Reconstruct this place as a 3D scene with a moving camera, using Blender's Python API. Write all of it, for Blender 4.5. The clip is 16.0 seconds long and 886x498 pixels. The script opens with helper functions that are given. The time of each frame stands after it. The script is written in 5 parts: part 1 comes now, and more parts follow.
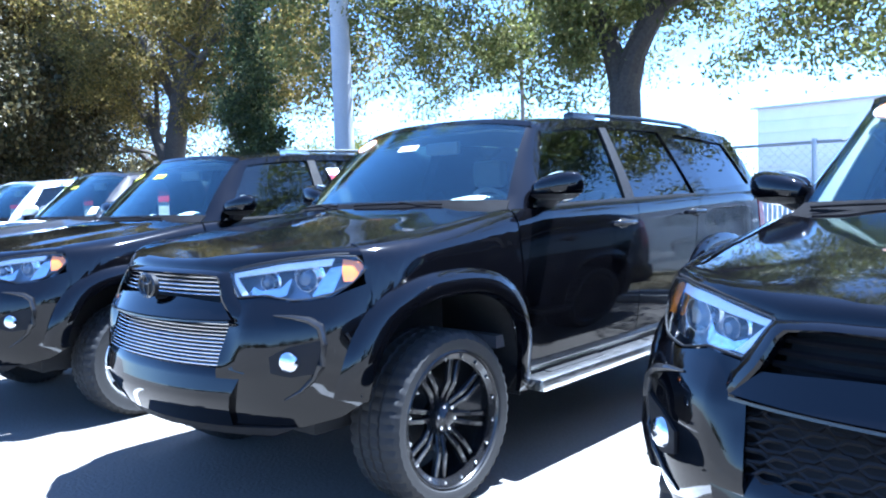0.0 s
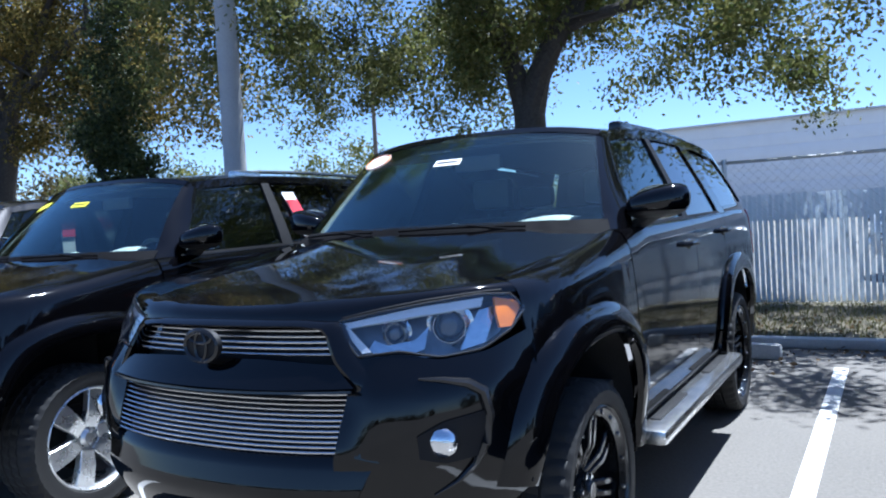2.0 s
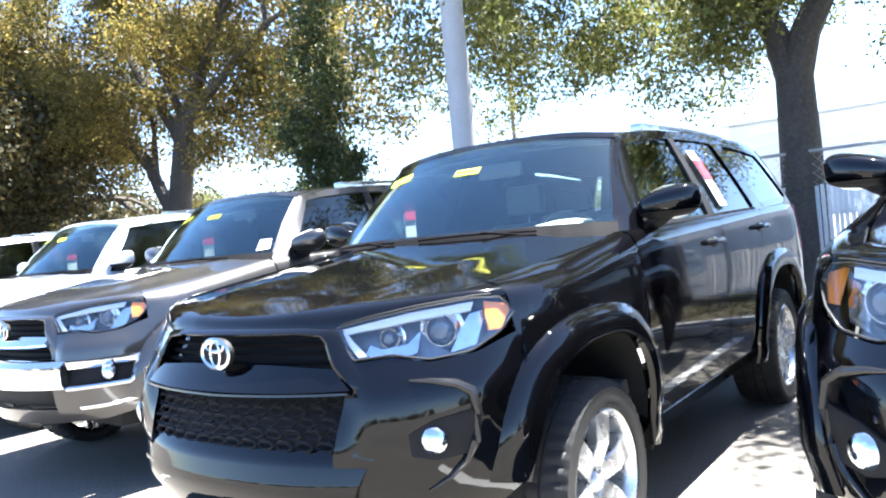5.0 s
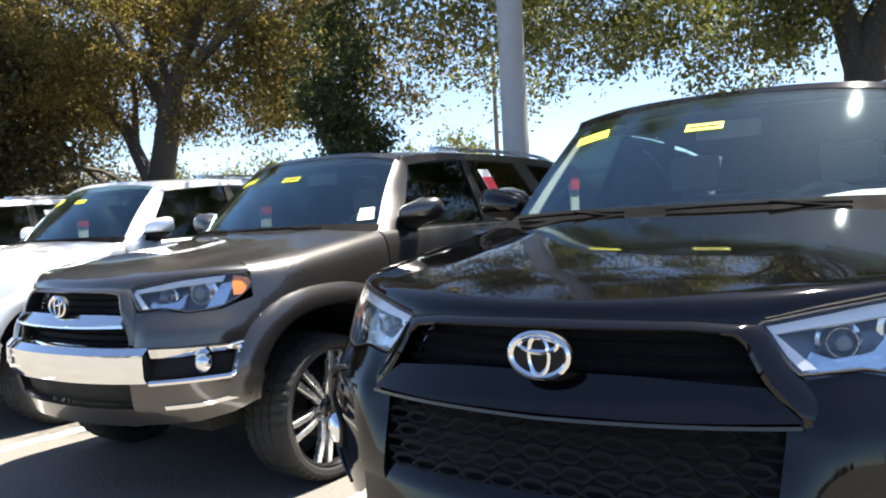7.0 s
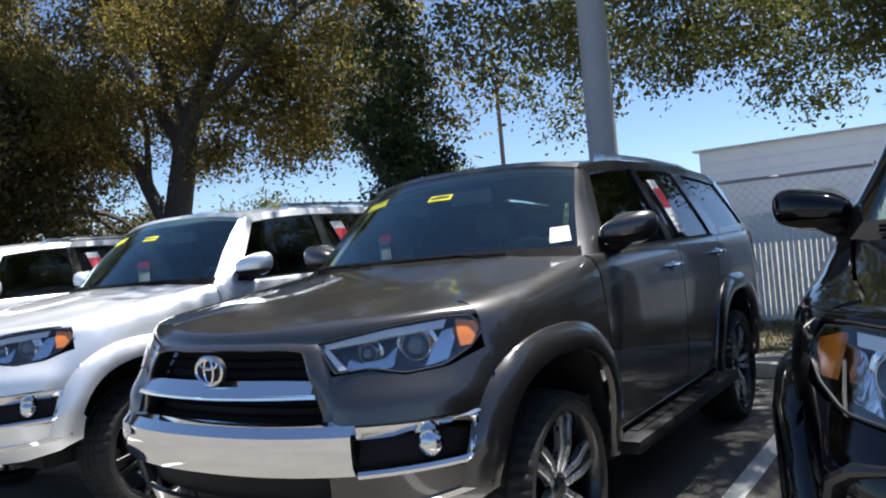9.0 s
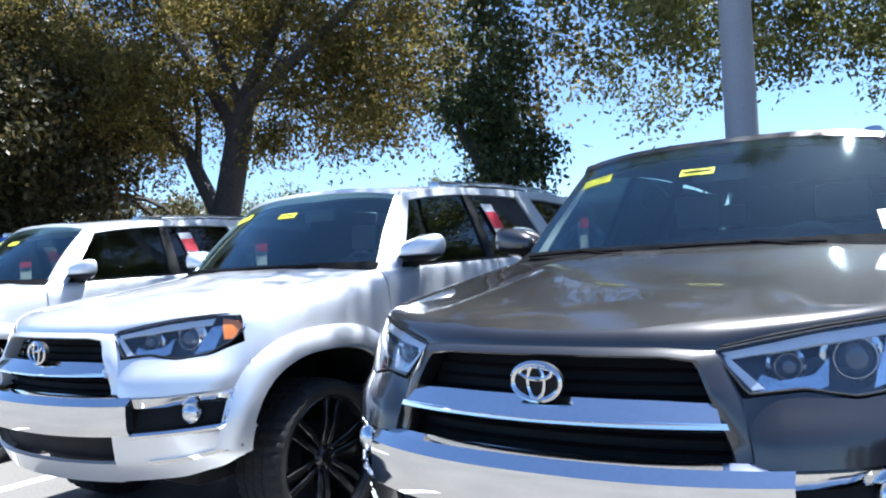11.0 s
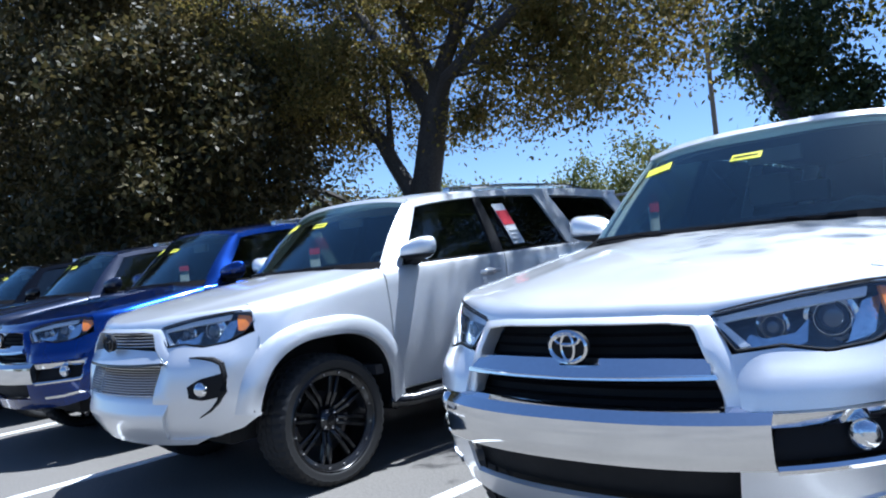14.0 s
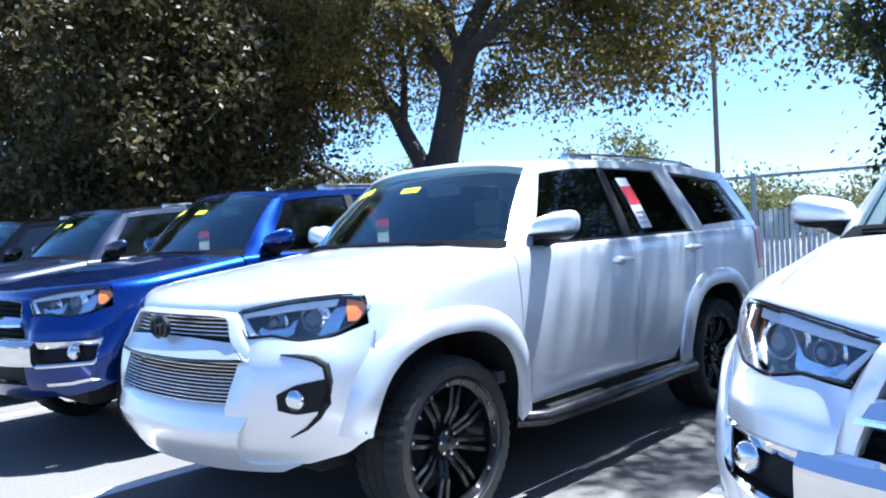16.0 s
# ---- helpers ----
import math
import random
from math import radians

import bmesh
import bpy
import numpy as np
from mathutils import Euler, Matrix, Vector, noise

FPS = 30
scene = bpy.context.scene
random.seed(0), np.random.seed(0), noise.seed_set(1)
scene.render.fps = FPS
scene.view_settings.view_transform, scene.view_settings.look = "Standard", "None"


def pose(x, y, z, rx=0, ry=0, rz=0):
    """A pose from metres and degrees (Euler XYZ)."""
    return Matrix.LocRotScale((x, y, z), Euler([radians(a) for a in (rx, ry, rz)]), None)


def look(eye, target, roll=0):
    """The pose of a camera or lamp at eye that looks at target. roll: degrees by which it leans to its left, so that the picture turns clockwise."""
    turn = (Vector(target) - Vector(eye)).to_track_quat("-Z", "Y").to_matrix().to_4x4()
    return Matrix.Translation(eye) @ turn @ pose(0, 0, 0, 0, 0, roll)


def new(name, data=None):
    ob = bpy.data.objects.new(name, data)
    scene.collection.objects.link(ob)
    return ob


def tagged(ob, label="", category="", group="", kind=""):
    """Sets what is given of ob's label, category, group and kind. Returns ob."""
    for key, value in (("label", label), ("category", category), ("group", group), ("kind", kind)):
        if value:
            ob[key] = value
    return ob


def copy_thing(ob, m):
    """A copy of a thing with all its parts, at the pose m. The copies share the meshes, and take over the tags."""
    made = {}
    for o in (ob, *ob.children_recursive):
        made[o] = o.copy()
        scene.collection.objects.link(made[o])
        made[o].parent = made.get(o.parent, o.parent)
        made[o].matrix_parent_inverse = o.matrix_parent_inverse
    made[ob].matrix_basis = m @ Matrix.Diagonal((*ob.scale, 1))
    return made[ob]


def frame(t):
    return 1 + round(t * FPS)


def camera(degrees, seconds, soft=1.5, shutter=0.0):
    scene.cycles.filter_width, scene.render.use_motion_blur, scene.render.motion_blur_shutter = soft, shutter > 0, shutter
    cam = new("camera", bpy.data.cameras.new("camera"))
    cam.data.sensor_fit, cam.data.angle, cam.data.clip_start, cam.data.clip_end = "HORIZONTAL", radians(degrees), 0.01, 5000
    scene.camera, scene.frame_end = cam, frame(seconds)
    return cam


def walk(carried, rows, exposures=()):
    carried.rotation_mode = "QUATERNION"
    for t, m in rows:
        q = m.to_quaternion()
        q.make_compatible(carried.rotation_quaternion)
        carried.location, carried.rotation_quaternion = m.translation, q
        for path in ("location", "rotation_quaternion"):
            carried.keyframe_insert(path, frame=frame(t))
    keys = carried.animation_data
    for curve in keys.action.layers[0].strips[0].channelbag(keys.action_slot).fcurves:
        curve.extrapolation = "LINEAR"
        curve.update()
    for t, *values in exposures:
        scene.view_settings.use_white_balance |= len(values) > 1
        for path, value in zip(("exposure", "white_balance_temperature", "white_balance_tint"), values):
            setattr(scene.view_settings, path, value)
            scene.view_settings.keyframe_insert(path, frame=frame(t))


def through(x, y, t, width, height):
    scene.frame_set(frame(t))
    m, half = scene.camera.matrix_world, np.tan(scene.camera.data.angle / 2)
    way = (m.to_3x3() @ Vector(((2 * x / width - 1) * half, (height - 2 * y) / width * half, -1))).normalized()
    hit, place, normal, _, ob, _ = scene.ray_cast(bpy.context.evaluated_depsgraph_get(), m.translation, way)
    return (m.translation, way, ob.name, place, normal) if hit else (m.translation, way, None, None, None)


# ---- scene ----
cam = camera(59.7, 16.0, soft=2.0)
PATH = [
    (0, pose(3.118, -1.496, 1.338, 86.19, 1.95, 42.53)),
    (0.5, pose(2.801, -1.495, 1.339, 86.65, 5.10, 40.04)),
    (1, pose(2.443, -1.456, 1.334, 87.82, 4.02, 34.56)),
    (1.5, pose(2.120, -1.471, 1.342, 90.02, 2.63, 34.65)),
    (2, pose(1.817, -1.584, 1.347, 87.89, 3.28, 30.28)),
    (2.5, pose(1.512, -1.627, 1.350, 89.81, 4.14, 32.21)),
    (3, pose(1.166, -1.686, 1.334, 89.32, 2.73, 34.50)),
    (3.5, pose(0.817, -1.729, 1.323, 86.50, 3.37, 32.29)),
    (4, pose(0.352, -1.608, 1.324, 87.87, 4.31, 32.62)),
    (4.5, pose(-0.031, -1.612, 1.328, 88.16, 4.49, 35.30)),
    (5, pose(-0.386, -1.609, 1.288, 88.83, 5.49, 38.22)),
    (7.5, pose(-2.107, -1.538, 1.264, 88.08, 2.81, 34.21)),
    (8, pose(-2.451, -1.480, 1.293, 90.92, 6.26, 37.15)),
    (10.5, pose(-4.112, -1.373, 1.279, 88.63, 1.82, 29.69)),
    (11, pose(-4.412, -1.370, 1.289, 90.39, 3.24, 34.96)),
    (11.5, pose(-4.765, -1.493, 1.313, 92.03, 5.76, 36.20)),
    (12, pose(-5.115, -1.446, 1.301, 91.06, 3.08, 38.24)),
    (12.5, pose(-5.412, -1.390, 1.313, 89.93, 3.22, 40.39)),
    (13, pose(-5.738, -1.500, 1.327, 88.60, 5.58, 37.71)),
    (13.5, pose(-6.098, -1.498, 1.292, 86.85, 5.55, 40.34)),
    (14, pose(-6.442, -1.567, 1.290, 90.21, 6.20, 44.51)),
    (14.5, pose(-6.791, -1.640, 1.290, 88.73, 6.31, 44.43)),
    (15, pose(-7.170, -1.510, 1.310, 89.28, 5.36, 44.74)),
    (15.5, pose(-7.529, -1.442, 1.319, 90.67, 3.87, 41.78)),
    (16, pose(-7.865, -1.395, 1.313, 88.89, 2.70, 42.08)),
]
EXPOSURES = [
    (0, 3.10, 4860, 10),
    (0.5, 3.30, 4910, 10),
    (1, 3.55, 5000, 10),
    (1.5, 2.58, 5050, 10),
    (2, 1.58, 5190, 10),
    (2.5, 2.48, 5330, 10),
    (3, 2.03, 5640, 10),
    (3.5, 2.48, 6020, 10),
    (4, 3.13, 6120, 10),
    (4.5, 3.23, 6120, 10),
    (5, 3.43, 6120, 10),
    (7.5, 1.95, 6870, 10),
    (8, 1.80, 6680, 10),
    (10.5, 0.90, 5640, 10),
    (11, 1.90, 5550, 10),
    (11.5, 1.95, 5360, 10),
    (12, 1.95, 5360, 10),
    (12.5, 1.20, 5310, 10),
    (13, 0.48, 5270, 10),
    (13.5, 0.23, 5270, 10),
    (14, 1.25, 5220, 10),
    (14.5, 1.75, 5170, 10),
    (15, 1.95, 5170, 10),
    (15.5, 2.35, 5170, 10),
    (16, 2.10, 5170, 10),
]
walk(cam, PATH, EXPOSURES)

# ---------------------------------------------------------------- light
SUN_FROM = Vector((0.13, 0.36, 1.0)).normalized()
world = bpy.data.worlds.new("sky")
scene.world = world
world.use_nodes = True
wn = world.node_tree.nodes
sky = wn.new("ShaderNodeTexSky")
sky.sky_type = "NISHITA"
sky.sun_disc = False
sky.sun_elevation = math.asin(SUN_FROM.z)
sky.sun_rotation = math.atan2(SUN_FROM.x, SUN_FROM.y)
sky.air_density, sky.dust_density, sky.ozone_density = 0.7, 0.35, 3.0
wn["Background"].inputs["Strength"].default_value = 0.066
world.node_tree.links.new(sky.outputs[0], wn["Background"].inputs["Color"])
sun = new("sun", bpy.data.lights.new("sun", "SUN"))
sun.data.energy, sun.data.angle, sun.data.color = 5.0, radians(0.5), (1.0, 0.95, 0.87)
sun.matrix_world = look(SUN_FROM * 60, (0, 0, 0))


# ---------------------------------------------------------------- materials
def material(name, rgb, rough=0.5, metal=0.0, coat=0.0, var=0.15, scale=6.0, fine=60.0, bump=0.0, spec=0.5, per_object=0.0, tint=None):
    """A surface with two scales of colour variation, uneven gloss and fine relief."""
    m = bpy.data.materials.new(name)
    m.use_nodes = True
    nt, b = m.node_tree, m.node_tree.nodes["Principled BSDF"]
    b.inputs["Metallic"].default_value = metal
    b.inputs["Coat Weight"].default_value = coat
    b.inputs["Coat Roughness"].default_value = 0.045
    b.inputs["Specular IOR Level"].default_value = spec
    co = nt.nodes.new("ShaderNodeTexCoord")
    big, small = nt.nodes.new("ShaderNodeTexNoise"), nt.nodes.new("ShaderNodeTexNoise")
    big.inputs["Scale"].default_value, small.inputs["Scale"].default_value = scale, fine
    big.inputs["Detail"].default_value, small.inputs["Detail"].default_value = 5, 3
    for n in (big, small):
        nt.links.new(co.outputs["Object"], n.inputs["Vector"])
    add = nt.nodes.new("ShaderNodeMath")
    add.operation = "ADD"
    nt.links.new(big.outputs[0], add.inputs[0])
    nt.links.new(small.outputs[0], add.inputs[1])
    last = add
    if per_object:
        info = nt.nodes.new("ShaderNodeObjectInfo")
        mul = nt.nodes.new("ShaderNodeMath")
        mul.operation = "MULTIPLY_ADD"
        mul.inputs[1].default_value = per_object
        nt.links.new(info.outputs["Random"], mul.inputs[0])
        nt.links.new(add.outputs[0], mul.inputs[2])
        last = mul
    ramp = nt.nodes.new("ShaderNodeMapRange")
    ramp.inputs["From Min"].default_value, ramp.inputs["From Max"].default_value = 0.6, 1.4 + per_object
    nt.links.new(last.outputs[0], ramp.inputs["Value"])
    mix = nt.nodes.new("ShaderNodeMix")
    mix.data_type = "RGBA"
    lo = [c * (1 - var) for c in rgb]
    hi = list(tint) if tint else [min(1, c * (1 + var)) for c in rgb]
    mix.inputs["A"].default_value, mix.inputs["B"].default_value = (*lo, 1), (*hi, 1)
    nt.links.new(ramp.outputs[0], mix.inputs["Factor"])
    nt.links.new(mix.outputs["Result"], b.inputs["Base Color"])
    rr = nt.nodes.new("ShaderNodeMapRange")
    rr.inputs["To Min"].default_value, rr.inputs["To Max"].default_value = max(0.02, rough * 0.8), min(1, rough * 1.2)
    nt.links.new(big.outputs[0], rr.inputs["Value"])
    nt.links.new(rr.outputs[0], b.inputs["Roughness"])
    if bump:
        bp = nt.nodes.new("ShaderNodeBump")
        bp.inputs["Strength"].default_value, bp.inputs["Distance"].default_value = bump, 0.01
        nt.links.new(small.outputs[0], bp.inputs["Height"])
        nt.links.new(bp.outputs[0], b.inputs["Normal"])
    return m


def paint(name, rgb, metal=0.3, rough=0.32):
    m = material(name, rgb, rough, metal, 1.0, 0.06, 2.5, 400, 0.02, 0.0 if max(rgb) < 0.02 else 0.3)
    m.node_tree.nodes["Principled BSDF"].inputs["Coat IOR"].default_value = 1.45 if max(rgb) < 0.05 else 1.5
    return m


def glass(name, through_rgb, gloss=(1.0, 1.0, 1.0), ior=1.6):
    """Thin tinted pane: clear transmission by its tint, mirror gloss that grows towards grazing views."""
    m = bpy.data.materials.new(name)
    m.use_nodes = True
    nt = m.node_tree
    out = nt.nodes["Material Output"]
    nt.nodes.remove(nt.nodes["Principled BSDF"])
    tr, gl, mx, fr = (nt.nodes.new(k) for k in ("ShaderNodeBsdfTransparent", "ShaderNodeBsdfGlossy", "ShaderNodeMixShader", "ShaderNodeLayerWeight"))
    tr.inputs["Color"].default_value = (*through_rgb, 1)
    gl.inputs["Roughness"].default_value = 0.02
    gl.inputs["Color"].default_value = (*gloss, 1)
    fr.inputs["Blend"].default_value = 0.5
    pw, mr = nt.nodes.new("ShaderNodeMath"), nt.nodes.new("ShaderNodeMapRange")
    pw.operation = "POWER"
    pw.inputs[1].default_value = 5.0
    mr.inputs["To Min"].default_value = ((ior - 1) / (ior + 1)) ** 2
    nt.links.new(fr.outputs["Facing"], pw.inputs[0])
    nt.links.new(pw.outputs[0], mr.inputs["Value"])
    nt.links.new(mr.outputs[0], mx.inputs[0])
    nt.links.new(tr.outputs[0], mx.inputs[1])
    nt.links.new(gl.outputs[0], mx.inputs[2])
    nt.links.new(mx.outputs[0], out.inputs["Surface"])
    return m


def leaf_material(name, a, b, through=0.45):
    """Leaves: colour by leaf, some light passing through."""
    m = bpy.data.materials.new(name)
    m.use_nodes = True
    nt, p = m.node_tree, m.node_tree.nodes["Principled BSDF"]
    geo, mix = nt.nodes.new("ShaderNodeNewGeometry"), nt.nodes.new("ShaderNodeMix")
    mix.data_type = "RGBA"
    mix.inputs["A"].default_value, mix.inputs["B"].default_value = (*a, 1), (*b, 1)
    nt.links.new(geo.outputs["Random Per Island"], mix.inputs["Factor"])
    nt.links.new(mix.outputs["Result"], p.inputs["Base Color"])
    p.inputs["Roughness"].default_value = 0.5
    p.inputs["Specular IOR Level"].default_value = 0.3
    tl, ms = nt.nodes.new("ShaderNodeBsdfTranslucent"), nt.nodes.new("ShaderNodeMixShader")
    nt.links.new(mix.outputs["Result"], tl.inputs["Color"])
    ms.inputs[0].default_value = through
    nt.links.new(p.outputs[0], ms.inputs[1])
    nt.links.new(tl.outputs[0], ms.inputs[2])
    nt.links.new(ms.outputs[0], nt.nodes["Material Output"].inputs["Surface"])
    return m


BLACK_PAINT = paint("black_paint", (0.0018, 0.0018, 0.0024), 0.0, 0.35)
GREY_PAINT = paint("grey_paint", (0.075, 0.072, 0.071), 0.85, 0.34)
SILVER_PAINT = paint("silver_paint", (0.84, 0.85, 0.86), 0.62, 0.40)
WHITE_PAINT = paint("white_paint", (0.77, 0.785, 0.80), 0.62, 0.40)
BLUE_PAINT = paint("blue_paint", (0.0004, 0.022, 0.16), 0.85, 0.27)
NAVY_PAINT = paint("navy_paint", (0.008, 0.013, 0.035), 0.3, 0.34)
CHROME = material("chrome", (0.78, 0.79, 0.8), 0.06, 1.0, 0, 0.04)
SILVER_METAL = material("silver_metal", (0.6, 0.61, 0.62), 0.25, 1.0, 0, 0.08, 20, 200)
BLACK_METAL = material("black_metal", (0.012, 0.012, 0.013), 0.25, 0.2, 0.3, 0.2)
TRIM = material("black_plastic", (0.006, 0.006, 0.007), 0.6, 0, 0, 0.25, 12, 300, 0.2, 0.25)
# Black liners and grille backs; the shade of hidden recesses is in the colour.
DARK = material("unlit_underside_black", (0.004, 0.004, 0.004), 0.8, 0, 0, 0.3, 8, 40, 0.2)
COWL = material("cowl_plastic", (0.004, 0.004, 0.005), 0.85, 0, 0, 0.25, 12, 300, 0.3, 0.08)
RUBBER = material("tyre_rubber", (0.013, 0.013, 0.013), 0.75, 0, 0, 0.3, 14, 160, 0.06)
INTERIOR = material("interior_trim", (0.10, 0.10, 0.105), 0.7, 0, 0, 0.2, 10, 150, 0.2)
DASH_PAPER = material("paper_white", (0.72, 0.72, 0.7), 0.7, 0, 0, 0.06, 20, 90)
LINING = material("pillar_lining", (0.30, 0.30, 0.29), 0.8, 0, 0, 0.1, 10, 150, 0.1)
ALLOY = material("bright_alloy", (0.66, 0.67, 0.68), 0.28, 0.85, 0, 0.08, 20, 200)
DASH = material("dashboard_trim", (0.24, 0.24, 0.24), 0.7, 0, 0, 0.15, 10, 150, 0.2)
SEAT = material("seat_cloth", (0.17, 0.17, 0.175), 0.85, 0, 0, 0.25, 9, 260, 0.3)
YELLOW = material("yellow_sticker", (0.72, 0.70, 0.05), 0.6, 0, 0, 0.06, 30, 90)
RED = material("red_print", (0.62, 0.03, 0.05), 0.6, 0, 0, 0.06)
AMBER = material("amber_plastic", (0.85, 0.24, 0.02), 0.2, 0, 0.6, 0.1)
WINDSHIELD = glass("windshield_glass", (0.72, 0.82, 0.80), (0.80, 0.95, 1.0), 1.8)
PRIVACY = glass("privacy_glass", (0.10, 0.11, 0.11), (1.0, 1.0, 1.0), 1.75)
SIDE_GLASS = glass("side_glass", (0.26, 0.29, 0.28), (0.9, 1.0, 1.0), 1.75)
CLEAR = glass("headlight_cover", (0.93, 0.95, 0.97))
REFLECTOR = material("lamp_reflector", (0.74, 0.76, 0.79), 0.10, 1.0, 0, 0.06, 30, 38, 0.35)
HOUSING = material("lamp_housing", (0.16, 0.165, 0.18), 0.2, 0.7, 0, 0.2, 30, 45, 0.3)
LENS = material("lamp_lens", (0.06, 0.075, 0.10), 0.05, 0.3, 1.0, 0.1)
LED = material("white_lamp_strip", (0.85, 0.87, 0.9), 0.25, 0.0, 0.5, 0.05)
ASPHALT = material("asphalt", (0.126, 0.117, 0.103), 0.85, 0, 0, 0.3, 0.6, 55, 0.5)
LINE = material("line_paint", (0.72, 0.72, 0.70), 0.7, 0, 0, 0.22, 3, 40, 0.3)
GRASS_SOIL = material("dry_soil", (0.10, 0.085, 0.05), 0.9, 0, 0, 0.5, 1.2, 20, 0.6)
CONCRETE = material("concrete", (0.5, 0.49, 0.46), 0.8, 0, 0, 0.18, 2.5, 45, 0.3)
POLE = material("pole_concrete", (0.36, 0.37, 0.38), 0.75, 0, 0, 0.16, 2.0, 60, 0.2)
WOODPOLE = material("pole_wood", (0.17, 0.14, 0.11), 0.8, 0, 0, 0.25, 2.0, 60, 0.2)
BARK = material("oak_bark", (0.052, 0.045, 0.038), 0.9, 0, 0, 0.5, 3.0, 22, 0.9)
GALV = material("galvanised_steel", (0.5, 0.51, 0.52), 0.45, 0.8, 0, 0.15, 9, 80)
CLADDING = material("metal_cladding", (0.82, 0.83, 0.84), 0.55, 0, 0, 0.06, 1.0, 20)
ROOFING = material("roof_sheet", (0.52, 0.54, 0.56), 0.5, 0.2, 0, 0.08, 1.0, 20)
LEAF_OAK = leaf_material("oak_leaves", (0.06, 0.085, 0.02), (0.20, 0.19, 0.06))
LEAF_DARK = leaf_material("dark_leaves", (0.020, 0.026, 0.010), (0.12, 0.092, 0.032), 0.3)
LEAF_RED = leaf_material("turning_leaves", (0.06, 0.066, 0.016), (0.27, 0.20, 0.055), 0.6)
LEAF_CEDAR = leaf_material("cedar_leaves", (0.022, 0.038, 0.014), (0.09, 0.105, 0.034))
SLAT = leaf_material("fence_slat_plastic", (0.62, 0.66, 0.70), (0.74, 0.78, 0.80), 0.5)
GRASS = leaf_material("grass_blades", (0.07, 0.085, 0.025), (0.20, 0.17, 0.07))
LITTER = leaf_material("fallen_leaves", (0.10, 0.06, 0.03), (0.24, 0.17, 0.09))


# ---------------------------------------------------------------- mesh helpers
def lerp(table, x):
    """Smooth-ish interpolation in a short table of pairs."""
    if x <= table[0][0]:
        return table[0][1]
    for (a, p), (b, q) in zip(table, table[1:]):
        if x <= b:
            return p + (q - p) * (x - a) / (b - a)
    return table[-1][1]


def mesh_of(bm, name, smooth=True, angle=35):
    me = bpy.data.meshes.new(name)
    bmesh.ops.recalc_face_normals(bm, faces=bm.faces)
    if smooth:
        for f in bm.faces:
            f.smooth = True
        for e in bm.edges:
            if len(e.link_faces) == 2 and e.calc_face_angle(0) > radians(angle):
                e.smooth = False
    bm.to_mesh(me)
    bm.free()
    return me


def part(name, bm, mat, parent, label="", smooth=True):
    me = bm if isinstance(bm, bpy.types.Mesh) else mesh_of(bm, name, smooth)
    if not me.materials:
        me.materials.append(mat)
    ob = new(name, me)
    ob.parent = parent
    return tagged(ob, label)


def thing(name, m, label, category, group="", kind=""):
    ob = new(name)
    ob.matrix_world = m
    return tagged(ob, label, category, group, kind)


def solo(name, bm, mat, m, label, category="", group="", kind="", smooth=True):
    me = bm if isinstance(bm, bpy.types.Mesh) else mesh_of(bm, name, smooth)
    if not me.materials:
        me.materials.append(mat)
    ob = new(name, me)
    ob.matrix_world = m
    return tagged(ob, label, category, group, kind)


def box(bm, x0, y0, z0, x1, y1, z1, bevel=0.0):
    r = bmesh.ops.create_cube(bm, size=1)["verts"]
    for v in r:
        v.co = Vector(((x0 + x1) / 2 + v.co.x * (x1 - x0), (y0 + y1) / 2 + v.co.y * (y1 - y0), (z0 + z1) / 2 + v.co.z * (z1 - z0)))
    if bevel:
        es = list({e for v in r for e in v.link_edges})
        bmesh.ops.bevel(bm, geom=es, offset=bevel, segments=2, affect="EDGES", profile=0.6)
    return bm


def boxed(*a, **k):
    return box(bmesh.new(), *a, **k)


def resample(pts, n):
    pts = [Vector((*p, 0)) if len(p) == 2 else Vector(p) for p in pts]
    d = [0.0]
    for a, b in zip(pts, pts[1:]):
        d.append(d[-1] + (b - a).length)
    out = []
    for i in range(n):
        s = d[-1] * i / (n - 1)
        k = max(j for j in range(len(d) - 1) if d[j] <= s + 1e-9)
        f = 0 if d[k + 1] == d[k] else min(1, (s - d[k]) / (d[k + 1] - d[k]))
        out.append(pts[k].lerp(pts[k + 1], f))
    return out


